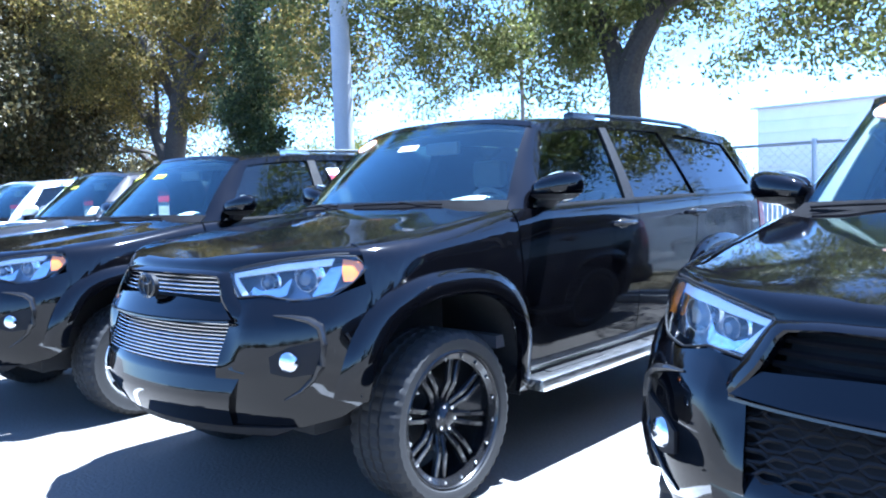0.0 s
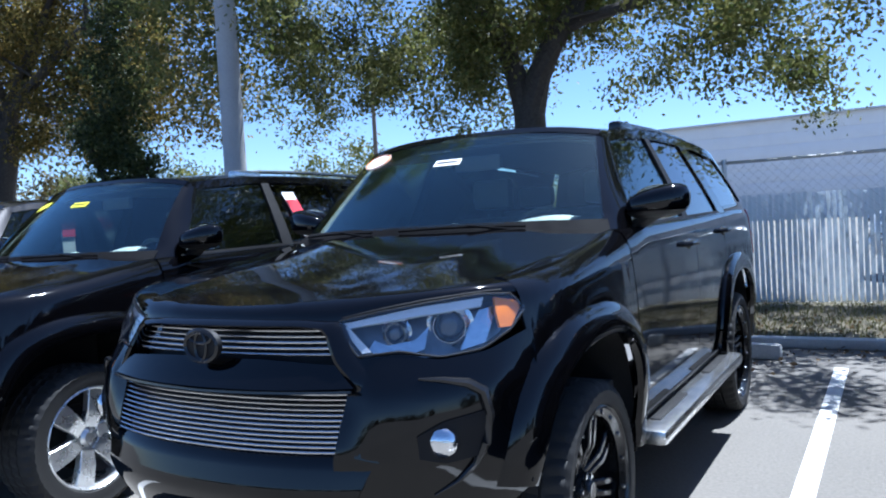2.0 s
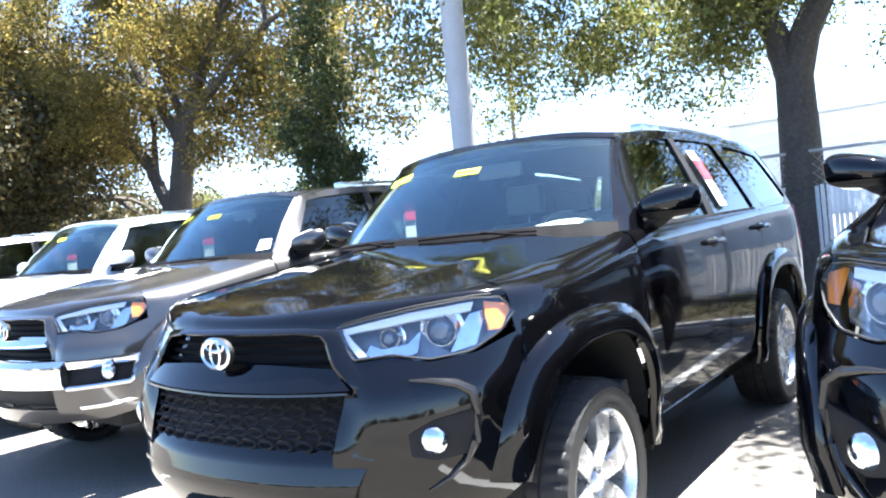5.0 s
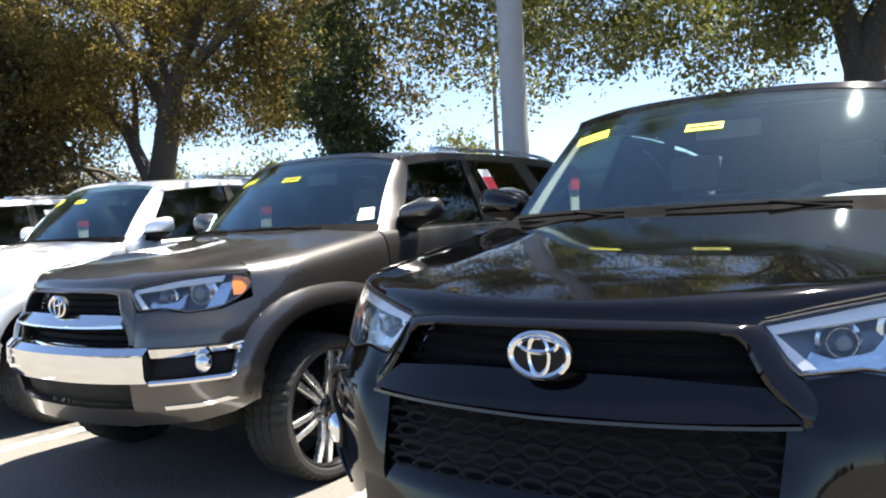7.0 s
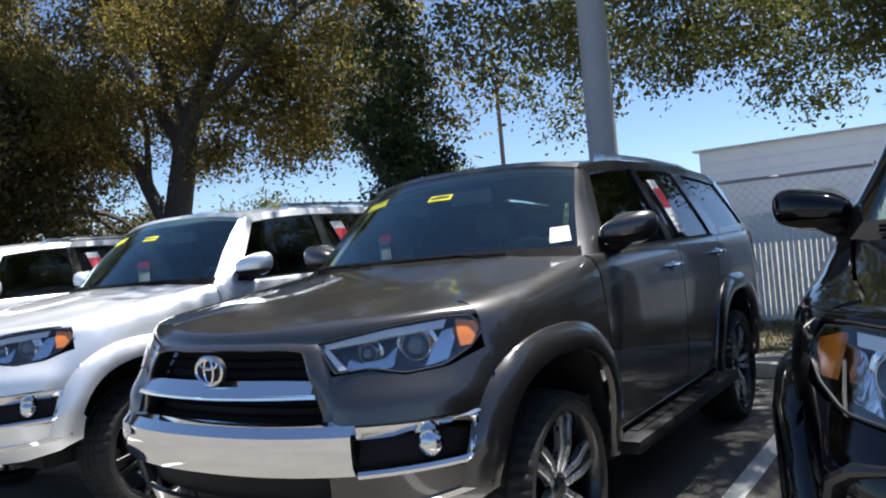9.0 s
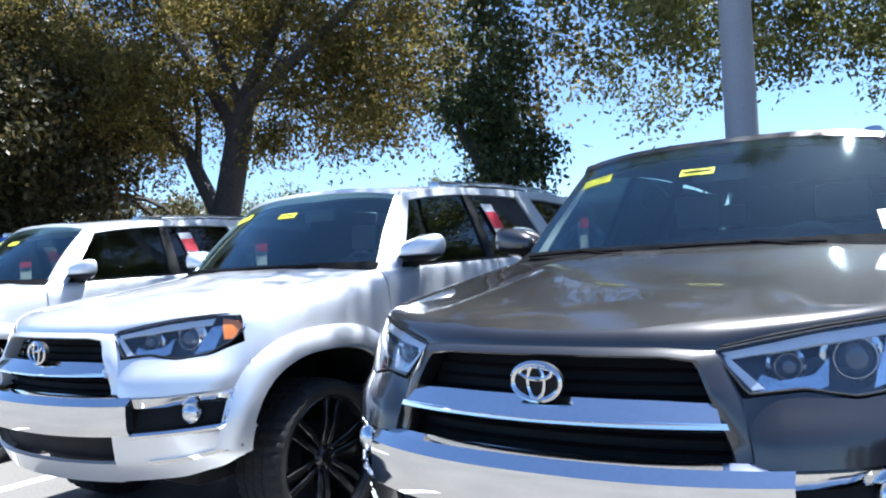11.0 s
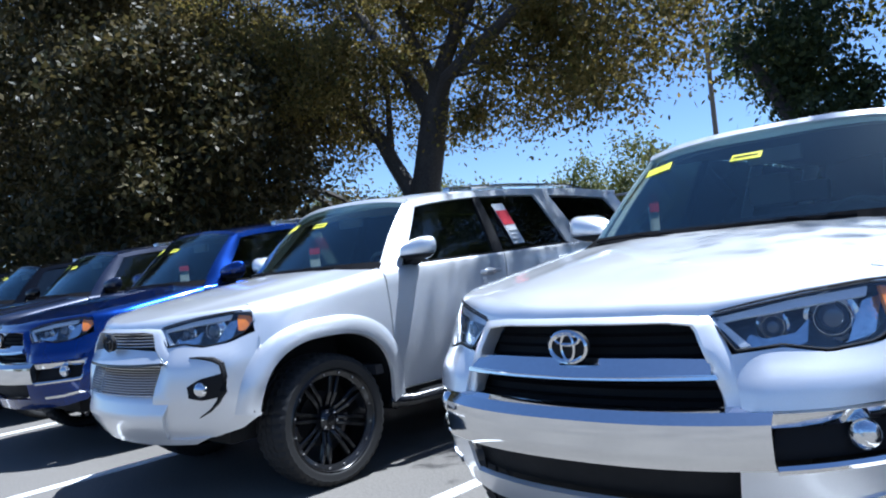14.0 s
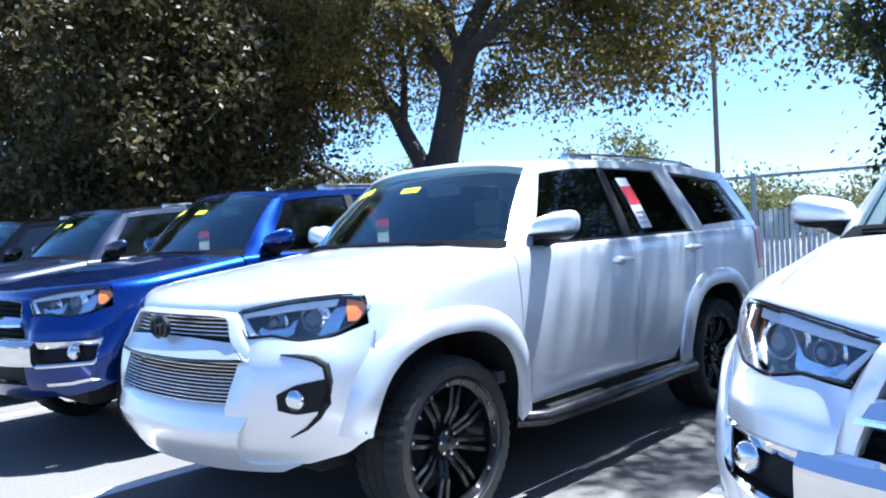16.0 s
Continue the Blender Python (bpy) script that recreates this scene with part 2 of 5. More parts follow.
def sheet(grid, thick, mirror=False):
    """A grid of points (rows of columns) as a closed panel, thick towards the inside."""
    rows, cols = len(grid), len(grid[0])
    centre = Vector((0, 2.4, 0.9))
    nrm = []
    for i in range(rows):
        row = []
        for j in range(cols):
            a = grid[i][min(j + 1, cols - 1)] - grid[i][max(j - 1, 0)]
            b = grid[min(i + 1, rows - 1)][j] - grid[max(i - 1, 0)][j]
            n = a.cross(b)
            n = n.normalized() if n.length > 1e-9 else Vector((0, 0, 1))
            row.append(n)
        nrm.append(row)
    mid = grid[rows // 2][cols // 2]
    if nrm[rows // 2][cols // 2].dot(mid - centre) < 0:
        nrm = [[-n for n in row] for row in nrm]
    bm = bmesh.new()
    sx = -1 if mirror else 1
    layers = []
    for k in (0, 1):
        layers.append([[bm.verts.new(((p - n * thick * k).x * sx, (p - n * thick * k).y, (p - n * thick * k).z)) for p, n in zip(gr, nr)] for gr, nr in zip(grid, nrm)])
    for L in layers:
        for i in range(rows - 1):
            for j in range(cols - 1):
                bm.faces.new((L[i][j], L[i][j + 1], L[i + 1][j + 1], L[i + 1][j]))
    A, B = layers
    for i in range(rows - 1):
        for j in (0, cols - 1):
            bm.faces.new((A[i][j], A[i + 1][j], B[i + 1][j], B[i][j]))
    for j in range(cols - 1):
        for i in (0, rows - 1):
            bm.faces.new((A[i][j], A[i][j + 1], B[i][j + 1], B[i][j]))
    return bm


def patch(fn, low, high, n=16, m=6, thick=0.012, mirror=False, out=0.0):
    """A panel on the surface fn(u, v), between two lines of its domain."""
    a, b = resample(low, n), resample(high, n)
    grid = []
    for i in range(m):
        row = []
        for p, q in zip(a, b):
            c = p.lerp(q, i / (m - 1))
            w = fn(c.x, c.y)
            if out:
                e = 0.004
                du, dv = fn(c.x + e, c.y) - fn(c.x - e, c.y), fn(c.x, c.y + e) - fn(c.x, c.y - e)
                k = du.cross(dv)
                if k.length > 1e-12:
                    k.normalize()
                    if k.dot(w - Vector((0, 2.4, 0.9))) < 0:
                        k = -k
                    w = w + k * out
            row.append(w)
        grid.append(row)
    return sheet(grid, thick, mirror)


def lathe(profile, seg=40, axis="x"):
    """Turns (radius, along) pairs round the x axis."""
    bm = bmesh.new()
    rings = []
    for k in range(seg):
        a = 2 * math.pi * k / seg
        rings.append([bm.verts.new((h, r * math.cos(a), r * math.sin(a))) for r, h in profile])
    for k in range(seg):
        p, q = rings[k], rings[(k + 1) % seg]
        for i in range(len(profile) - 1):
            if profile[i][0] < 1e-6 and profile[i + 1][0] < 1e-6:
                continue
            bm.faces.new((p[i], p[i + 1], q[i + 1], q[i]))
    bmesh.ops.remove_doubles(bm, verts=bm.verts, dist=1e-5)
    return bm


def tube(points, radii, seg=8, bm=None, flat=1.0):
    """A tapered tube along points."""
    bm = bm or bmesh.new()
    points = [Vector(p) for p in points]
    last = None
    up = Vector((0.13, 0.21, 0.97))
    for i, (p, r) in enumerate(zip(points, radii)):
        d = (points[min(i + 1, len(points) - 1)] - points[max(i - 1, 0)]).normalized()
        s = d.cross(up)
        s = s.normalized() if s.length > 0.05 else d.orthogonal().normalized()
        t = s.cross(d)
        ring = [bm.verts.new(p + (s * math.cos(2 * math.pi * k / seg) + t * math.sin(2 * math.pi * k / seg) * flat) * r) for k in range(seg)]
        if last:
            for k in range(seg):
                bm.faces.new((last[k], last[(k + 1) % seg], ring[(k + 1) % seg], ring[k]))
        else:
            bm.faces.new(ring[::-1])
        last = ring
    bm.faces.new(last)
    return bm


# ---------------------------------------------------------------- the off-road wagon: its surface
HALF = 0.93
NOSE, POWER = 0.70, 2.3
LEAN = ((0.34, 0.10), (0.48, 0.03), (0.62, 0.0), (0.70, 0.025), (0.78, 0.06), (0.90, 0.085), (1.0, 0.125), (1.07, 0.17))
SHOULDER = ((0.3, 0.985), (0.8, 1.02), (1.45, 1.065), (4.8, 1.10))
EDGE_X = ((0.2, 0.60), (0.45, 0.745), (0.8, 0.79), (1.42, 0.825), (1.62, 0.872), (4.2, 0.872), (4.8, 0.80))
EDGE_Z = ((0.2, 1.06), (0.5, 1.095), (1.0, 1.15), (1.42, 1.203), (1.62, 1.205), (4.8, 1.245))
HOOD_Z = ((0.15, 1.045), (0.30, 1.088), (0.6, 1.137), (1.0, 1.190), (1.4, 1.240))
ROOF_Z = ((1.8, 1.66), (2.0, 1.705), (2.4, 1.738), (3.0, 1.752), (3.8, 1.745), (4.5, 1.71))
HUB_F, HUB_R, HUB_Z = 0.926, 3.716, 0.388


def tumble(z):
    return 1 - 0.05 * max(0, (z - 0.82) / 0.4) ** 2 - 0.05 * max(0, (0.78 - z) / 0.4) ** 2


def plan_x(y, z):
    yy = y - lerp(LEAN, z)
    w = HALF
    if yy < NOSE:
        w *= max(0.0, 1 - max(0.0, (NOSE - yy) / NOSE) ** POWER) ** (1 / POWER)
    if y > 4.2:
        w *= 1 - 0.10 * ((y - 4.2) / 0.6) ** 2
    return w * tumble(z)


def front(x, z):
    """The nose as seen from ahead: the surface point at x, z."""
    q = min(0.9995, abs(x) / (HALF * tumble(z)))
    return Vector((x, lerp(LEAN, z) + NOSE * (1 - (1 - q ** POWER) ** (1 / POWER)), z))


def cheek(x, z):
    """The nose beside the grille: proud along a crease, so that it faces up above it and down below."""
    p = front(x, z)
    k = max(0.0, 1 - abs(z - 0.80) / (0.115 if z > 0.80 else 0.20)) * min(1, max(0, (abs(x) - 0.44) / 0.12)) * min(1, max(0, (0.90 - abs(x)) / 0.08))
    k = k * k * (3 - 2 * k)
    return p + Vector((0.012 * k * (1 if x > 0 else -1), -0.036 * k, 0))


def apron(x, z):
    """The chin below the grille: a ledge that faces up, and a face under it."""
    p = front(x, z)
    d = 0.055 * max(0.0, (z - 0.53) / 0.11) if z > 0.53 else 0.10 * (0.53 - z)
    return p + Vector((0, d - 0.03, 0))


def side(y, v):
    """The flank: v 0 at the sill, 1 at the shoulder, 1.6 at the edge of bonnet or window."""
    zs = lerp(SHOULDER, y)
    if v <= 1:
        z = 0.42 + (zs - 0.42) * v
        return Vector((plan_x(y, z) - 0.012 * math.sin(max(0, v) * math.pi) * (1.5 < y < 4.3) * 0.6, y, z))
    a = (v - 1) / 0.6 * math.pi / 2
    xs, xe, ze = plan_x(y, zs), min(lerp(EDGE_X, y), plan_x(y, zs) - 0.01), lerp(EDGE_Z, y)
    return Vector((xe + (xs - xe) * math.cos(a), y, zs + (ze - zs) * math.sin(a)))


def flank(y, z):
    return side(y, (z - 0.42) / (lerp(SHOULDER, y) - 0.42))


def bonnet(s, y):
    xe, ze, zc = lerp(EDGE_X, y), lerp(EDGE_Z, y), lerp(HOOD_Z, y)
    a = abs(s)
    dome = 0.010 * (1 / (1 + math.exp((a - 0.66) * 26)) - 0.5)
    return Vector((s * xe, y, zc - (zc - ze) * a ** 2.4 + dome * min(1, (y - 0.1) / 0.4)))


def cabin(y, v):
    """The windows' surface: v 0 at the waist, 1 at the roof's edge; y is that of the waist."""
    ze, zr = lerp(EDGE_Z, y), lerp(ROOF_Z, y) - 0.055
    x = 0.868 + (0.655 - 0.868) * max(0.0, v) ** 1.12
    if y > 4.2:
        x *= 1 - 0.09 * ((y - 4.2) / 0.6) ** 2
    return Vector((x, y, ze + (zr - ze) * v))


def roof(s, y):
    zr = lerp(ROOF_Z, y)
    xe = 0.655 * (1 - 0.05 * max(0, (y - 4.0) / 0.6) ** 2)
    a = abs(s)
    return Vector((s * xe, y, zr - 0.055 * a ** 3.5 - 0.006 * (0.5 < a < 0.56)))


def screen(s, t):
    """The windscreen: s -1..1 across, t 0 at the cowl, 1 at the roof."""
    x0, x1 = 0.80 * s, 0.64 * s
    low = Vector((x0, 1.30 + 0.205 * s * s, 1.225 + 0.012 * (1 - s * s)))
    high = Vector((x1, 1.84 + 0.07 * s * s, 1.692 - 0.045 * abs(s) ** 3))
    p = low.lerp(high, t)
    p.y -= 0.02 * math.sin(math.pi * t)
    return p


def arch(r, n=22, a0=-18, a1=198, hub=HUB_F, squash=2.7):
    """A squared-off arch round a hub, front to back, as (y, z)."""
    out = []
    for i in range(n):
        a = radians(a1 + (a0 - a1) * i / (n - 1))
        c, s = math.cos(a), math.sin(a)
        k = (abs(c) ** squash + abs(s) ** squash) ** (-1 / squash)
        out.append((hub + r * k * c, HUB_Z + r * k * s))
    return out


_shared = {}
STYLE = {"nose": ""}


def shared(key, make):
    """Meshes that all the wagons have in common are made once for each paint."""
    if key not in _shared:
        _shared[key] = mesh_of(make(), key[0])
    return _shared[key]


def put(name, make, mat, parent, label="", key=""):
    return part(name, shared((name + key, mat.name, STYLE["nose"]), make), mat, parent, label)


# ---------------------------------------------------------------- wheels
def tread(radius, width, q):
    """A tyre with a blocky tread; q is the bead's share of the radius."""
    h = width / 2
    half = [(q, h - 0.02, 0), (q + 0.035, h - 0.002, 0), (0.46 + q / 2, h + 0.003, 0), (0.885, h + 0.002, 0), (0.895, h + 0.003, 0.4), (0.955, h - 0.008, 1), (0.985, h - 0.03, 1),
            (0.992, h * 0.52, 1), (0.992, h * 0.46, 0), (0.965, h * 0.44, 0), (0.965, h * 0.38, 0), (0.994, h * 0.36, 0.8), (0.996, h * 0.06, 0.8), (0.965, h * 0.03, 0)]
    prof = [(r, -x, c, -1) for r, x, c in half] + [(r, x, c, 1) for r, x, c in half[::-1]]
    seg = 132
    bm = bmesh.new()
    rings = []
    for k in range(seg):
        ring = []
        for r, x, c, sd in prof:
            gap = ((k + (1 if sd > 0 else 0)) % 3 == 0)
            rr = radius * (r - (0.026 * c if gap else 0))
            a = 2 * math.pi * (k + 0.35 * math.sin(x * 40)) / seg
            ring.append(bm.verts.new((x, rr * math.cos(a), rr * math.sin(a))))
        rings.append(ring)
    for k in range(seg):
        p, q = rings[k], rings[(k + 1) % seg]
        for i in range(len(prof) - 1):
            bm.faces.new((p[i], p[i + 1], q[i + 1], q[i]))
    return bm


def spoke(off, r0, r1, w0, w1, x, dish, thick=0.03):
    """One spoke from hub to rim, beside the middle line by its share off."""
    bm = bmesh.new()
    g0, g1 = off * w0 * 1.25, off * w1 * 2.2
    q = []
    for r, w, g, xx in ((r0, w0, g0, x - dish), (0.55 * r0 + 0.45 * r1, (w0 + w1) / 2, (g0 + g1) / 2, x - dish * 0.25), (r1, w1, g1, x - 0.012)):
        for e in (-1, 1):
            for d in (0, 1):
                q.append(bm.verts.new((xx - d * thick, r, g + e * w / 2)))
    for s in (0, 4):
        for i, j in ((0, 2), (2, 3), (3, 1), (1, 0)):
            bm.faces.new((q[s + i], q[s + j], q[s + 4 + j], q[s + 4 + i]))
    for s in (0, 8):
        bm.faces.new((q[s], q[s + 1], q[s + 3], q[s + 2]))
    bmesh.ops.bevel(bm, geom=bm.edges[:], offset=0.004, segments=1, affect="EDGES")
    return bm


def spoke_set(w, kind, face, count, double, dims):
    for k in range(count):
        for off in ((-0.5, 0.5) if double else (0,)):
            o = put("spoke", lambda: spoke(off, *dims), face, w, "", kind + str(off))
            o.matrix_basis = Matrix.Rotation(2 * math.pi * k / count, 4, "X")


def wheel(kind, parent, x, y, flip, lift):
    """One wheel with tyre, rim, spokes, hub cap and, on the off-road rims, a ring of bolts."""
    radius = {"bolted": 0.388, "six": 0.368, "double": 0.370}[kind]
    rim_r = {"bolted": 0.288, "six": 0.246, "double": 0.282}[kind]
    w = new("wheel")
    w.parent = parent
    s = -1 if flip else 1
    w.matrix_basis = Matrix.Translation((x * s, y, radius - 0.004 - lift)) @ Matrix.Rotation(math.pi if flip else 0, 4, "Z") @ Matrix.Rotation(0.4 + y, 4, "X")
    width = 0.275
    put("tyre", lambda: tread(radius, width, rim_r / radius + 0.013), RUBBER, w, "black tyre with blocky tread", kind)
    face = {"bolted": BLACK_METAL, "six": ALLOY, "double": None}[kind]
    if kind == "double":
        face = ALLOY if parent.get("machined") else BLACK_METAL
    dark = BLACK_METAL if kind != "six" else ALLOY
    put("rim", lambda: lathe([(rim_r - 0.012, -0.12), (rim_r - 0.012, 0.07), (rim_r - 0.004, 0.118), (rim_r + 0.006, 0.132), (rim_r + 0.012, 0.128), (rim_r + 0.014, 0.11), (rim_r + 0.012, -0.12)], 48), dark, w, "", kind)
    put("brake_disc", lambda: lathe([(0.0, -0.03), (0.16, -0.03), (0.16, 0.0), (0.0, 0.0)], 32), DARK, w, "", kind)
    if kind == "bolted":
        spoke_set(w, kind, face, 8, True, (0.05, rim_r - 0.005, 0.022, 0.024, 0.10, 0.055))
        ring = lathe([(rim_r - 0.03, 0.105), (rim_r - 0.004, 0.122), (rim_r - 0.004, 0.10), (rim_r - 0.03, 0.09)], 48)
        put("bead_ring", lambda: ring, face, w, "", kind)
        for k in range(16):
            a = 2 * math.pi * k / 16
            b = put("bolt", lambda: lathe([(0.0, 0.012), (0.007, 0.010), (0.008, 0.0)], 8), SILVER_METAL, w, "", kind)
            b.location = (0.112, (rim_r - 0.017) * math.cos(a), (rim_r - 0.017) * math.sin(a))
    elif kind == "six":
        spoke_set(w, kind, face, 6, False, (0.05, rim_r - 0.004, 0.075, 0.108, 0.118, 0.03, 0.045))
    else:
        spoke_set(w, kind, face, 6, True, (0.055, rim_r - 0.004, 0.028, 0.034, 0.118, 0.03, 0.035))
    put("hub_cap", lambda: lathe([(0.0, 0.098), (0.030, 0.096), (0.036, 0.085), (0.062, 0.07), (0.07, 0.04), (0.07, 0.0)], 24), face if kind == "six" else BLACK_METAL, w, "", kind)
    for k in range(6):
        a = 2 * math.pi * (k + 0.5) / 6
        b = put("lug_nut", lambda: lathe([(0.0, 0.02), (0.009, 0.018), (0.011, 0.0)], 6), CHROME, w, "", kind)
        b.location = (0.062, 0.052 * math.cos(a), 0.052 * math.sin(a))


# ---------------------------------------------------------------- small shapes of the nose
def oval(rx, rz, r, seg=28, cx=0.0, cz=0.0, bm=None, y=0.0):
    pts = [(cx + rx * math.cos(2 * math.pi * k / seg), y, cz + rz * math.sin(2 * math.pi * k / seg)) for k in range(seg)]
    bm = bm or bmesh.new()
    rings = []
    for k, p in enumerate(pts):
        c = Vector(p)
        n = Vector((math.cos(2 * math.pi * k / seg) / rx, 0, math.sin(2 * math.pi * k / seg) / rz)).normalized()
        rings.append([bm.verts.new(c + n * r * math.cos(b) + Vector((0, 1, 0)) * r * 0.7 * math.sin(b)) for b in (0, math.pi / 2, math.pi, 1.5 * math.pi)])
    for k in range(seg):
        p, q = rings[k], rings[(k + 1) % seg]
        for i in range(4):
            bm.faces.new((p[i], p[(i + 1) % 4], q[(i + 1) % 4], q[i]))
    return bm


def emblem(parent, chrome, y, z, size=1.0):
    """The maker's badge as plain ovals."""
    e = new("badge")
    e.parent = parent
    e.location = (0, y, z)
    e.scale = (size, 1, size)
    plate = bmesh.new()
    bmesh.ops.create_cone(plate, cap_ends=True, segments=28, radius1=0.078, radius2=0.07, depth=0.02, matrix=Matrix.Rotation(radians(90), 4, "X") @ Matrix.Diagonal((1, 0.72, 1, 1)))
    part("badge_plate", plate, TRIM, e)
    mat = CHROME if chrome else BLACK_METAL
    bm = oval(0.075, 0.052, 0.008, y=-0.012)
    oval(0.026, 0.047, 0.006, 20, bm=bm, y=-0.013)
    oval(0.05, 0.018, 0.006, 20, cz=0.026, bm=bm, y=-0.013)
    part("badge_emblem", bm, mat, e, "chrome ovals" if chrome else "blacked-out ovals")


def bars(z0, z1, count, w0, w1, depth, r=0.0055):
    """Horizontal round bars across the nose, one mesh each."""
    out = []
    for i in range(count):
        z = z0 + (z1 - z0) * i / (count - 1)
        w = w0 + (w1 - w0) * i / (count - 1)
        pts = [front(w * (k / 7 - 1), z) + Vector((0, depth, 0)) for k in range(15)]
        out.append((z, tube(pts, [r] * 15, 6)))
    return out


def honeycomb(z0, z1, w, depth):
    bm = bmesh.new()
    rows = 5
    for i in range(rows):
        z = z0 + (z1 - z0) * (i + 0.5) / rows
        cols = 13
        for k in range(cols):
            x = -w + 2 * w * (k + (0.5 if i % 2 else 0.15)) / cols
            p = front(x, z) + Vector((0, depth, 0))
            oval(0.036, 0.016, 0.006, 6, cx=p.x, cz=p.z, bm=bm, y=p.y)
    return bm


def surround(inner, outer, n=56, proud=0.024):
    """A rounded painted frame round the grilles: deep at its inner edge, proud, then flush at its outer edge."""
    prof = ((0.0, 0.050), (0.05, 0.004), (0.14, -0.8 * proud), (0.30, -proud), (0.62, -0.75 * proud), (0.86, -0.3 * proud), (1.0, 0.004))
    full = lambda half: [(-x, z) for x, z in half[::-1]] + half[1:] if half[0][0] == 0 else half
    a, b = resample(full(inner), n), resample(full(outer), n)
    grid = []
    for u, d in prof:
        ease = [min(1.0, (k + 1) / 9, (n - k) / 9) for k in range(n)]
        grid.append([front(p.lerp(q, u).x, p.lerp(q, u).y) + Vector((0, d if d > 0 else d * e, 0)) for p, q, e in zip(a, b, ease)])
    return sheet(grid, 0.010)


# ---------------------------------------------------------------- the off-road wagon: its parts
def strip3(points, radius, seg=6, flat=1.0):
    return tube(points, [radius] * len(points), seg, None, flat)


def flip_x(bm):
    for v in bm.verts:
        v.co.x = -v.co.x
    return bm


def wagon(m, paint_mat, label, nose="mesh", rims="six", boards="dark", badge="chrome", machined=False, rack=SILVER_METAL, tags=True, red_tag=True, sign="yellow", dash_paper=False, corner_card=False, group="row of parked off-road wagons", colour="body"):
    car = thing("parked_car", m, label, "car", group)
    if machined:
        car["machined"] = 1
    P = paint_mat
    STYLE["nose"] = nose
    # flanks
    for mir, tag in ((False, ""), (True, "_far")):
        K = tag
        fen_low = [(0.50, 0.945), (0.52, 0.90)] + arch(0.50, 18, 0, 168) + [(1.425, 0.40)]
        fen_low = [(y, (max(0.40, z) - 0.42) / (lerp(SHOULDER, y) - 0.42)) for y, z in fen_low]
        put("fender", lambda: patch(side, fen_low, [(0.525, 1.6), (0.9, 1.6), (1.44, 1.6)], 40, 9, 0.012, mir), P, car, "", K)
        put("fender_corner", lambda: patch(flank, [(0.425, 0.58), (0.432, 0.72), (0.46, 0.85), (0.50, 0.93), (0.565, 0.955)], [(0.436, 0.58), (0.50, 0.72), (0.57, 0.82), (0.65, 0.87), (0.72, 0.93)], 14, 6, 0.010, mir, -0.005), P, car, "", K)
        d1 = [(1.432, 0.0), (2.55, 0.0)], [(1.452, 1.6), (2.62, 1.6)]
        door1 = put("front_door", lambda: patch(side, *d1, 14, 16, 0.03, mir), P, car, "", K)
        d2l = [(2.557, 0.0), (3.06, 0.0), (3.16, 0.16), (3.22, 0.48), (3.30, 0.62)]
        door2 = put("rear_door", lambda: patch(side, d2l, [(2.627, 1.6), (3.52, 1.6)], 18, 16, 0.03, mir), P, car, "", K)
        q = [(3.308, 0.63)] + [(y, (z - 0.42) / 0.68) for y, z in arch(0.50, 14, -8, 120, HUB_R)] + [(4.24, 0.1), (4.70, 0.16)]
        put("quarter_panel", lambda: patch(side, q, [(3.53, 1.6), (4.72, 1.6)], 34, 10, 0.012, mir), P, car, "", K)
        # wheel-arch flares
        for nm, hub, a0, a1 in (("front_flare", HUB_F, -6, 168), ("rear_flare", HUB_R, -6, 186)):
            def flare(hub=hub, a0=a0, a1=a1):
                prof = ((0.462, 0.012), (0.468, 0.034), (0.50, 0.040), (0.545, 0.034), (0.572, 0.012), (0.575, -0.004))
                grid = []
                for r, o in prof:
                    row = []
                    for y, z in arch(r, 30, a0, a1, hub):
                        w = flank(max(0.36, y), max(0.30, z))
                        w.y, w.z = y, z
                        w.x += o + (0.012 if z < 0.42 else 0)
                        row.append(w)
                    grid.append(row)
                return sheet(grid, 0.010, mir)
            put(nm, flare, P if colour == "body" else TRIM, car, "", K)
            def well(hub=hub):
                rim = [(y, max(0.31, z)) for y, z in arch(0.497, 26, -9, 166 if hub == HUB_F else 189, hub)]
                return sheet([[Vector((0.35 + w * 0.545, y, z)) for y, z in rim] for w in (0, 0.5, 1)], 0.008, mir)
            put("wheel_well", well, DARK, car, "", K + nm)
        # sills and running boards
        put("sill", lambda: patch(lambda y, v: Vector((0.90 - 0.06 * v, y, 0.425 - 0.09 * v)), [(1.40, 0), (3.22, 0)], [(1.40, 1), (3.22, 1)], 8, 3, 0.05, mir), P if boards == "dark" or not boards else TRIM, car, "", K)
        if boards:
            mat = {"chrome": SILVER_METAL, "dark": TRIM, "tube": BLACK_METAL}[boards]
            bz = 0.36
            rb = put("running_board", lambda: (lambda b: flip_x(b) if mir else b)(boxed(0.86, 1.46, bz - 0.035, 1.01, 3.26, bz + 0.03, bevel=0.025) if boards != "tube" else tube([(0.88, 1.40, bz), (0.97, 1.52, bz), (0.98, 2.3, bz), (0.97, 3.16, bz), (0.88, 3.28, bz)], [0.042] * 5, 12)), mat, car, "bright metal side step" if boards == "chrome" else "black side step", K + boards)
            for y0 in (1.62, 2.62):
                put("step_pad", lambda y0=y0: (lambda b: flip_x(b) if mir else b)(boxed(0.90, y0, bz + 0.028, 0.945, y0 + 0.5, bz + 0.036, bevel=0.003)), TRIM, rb, "", K + str(y0))
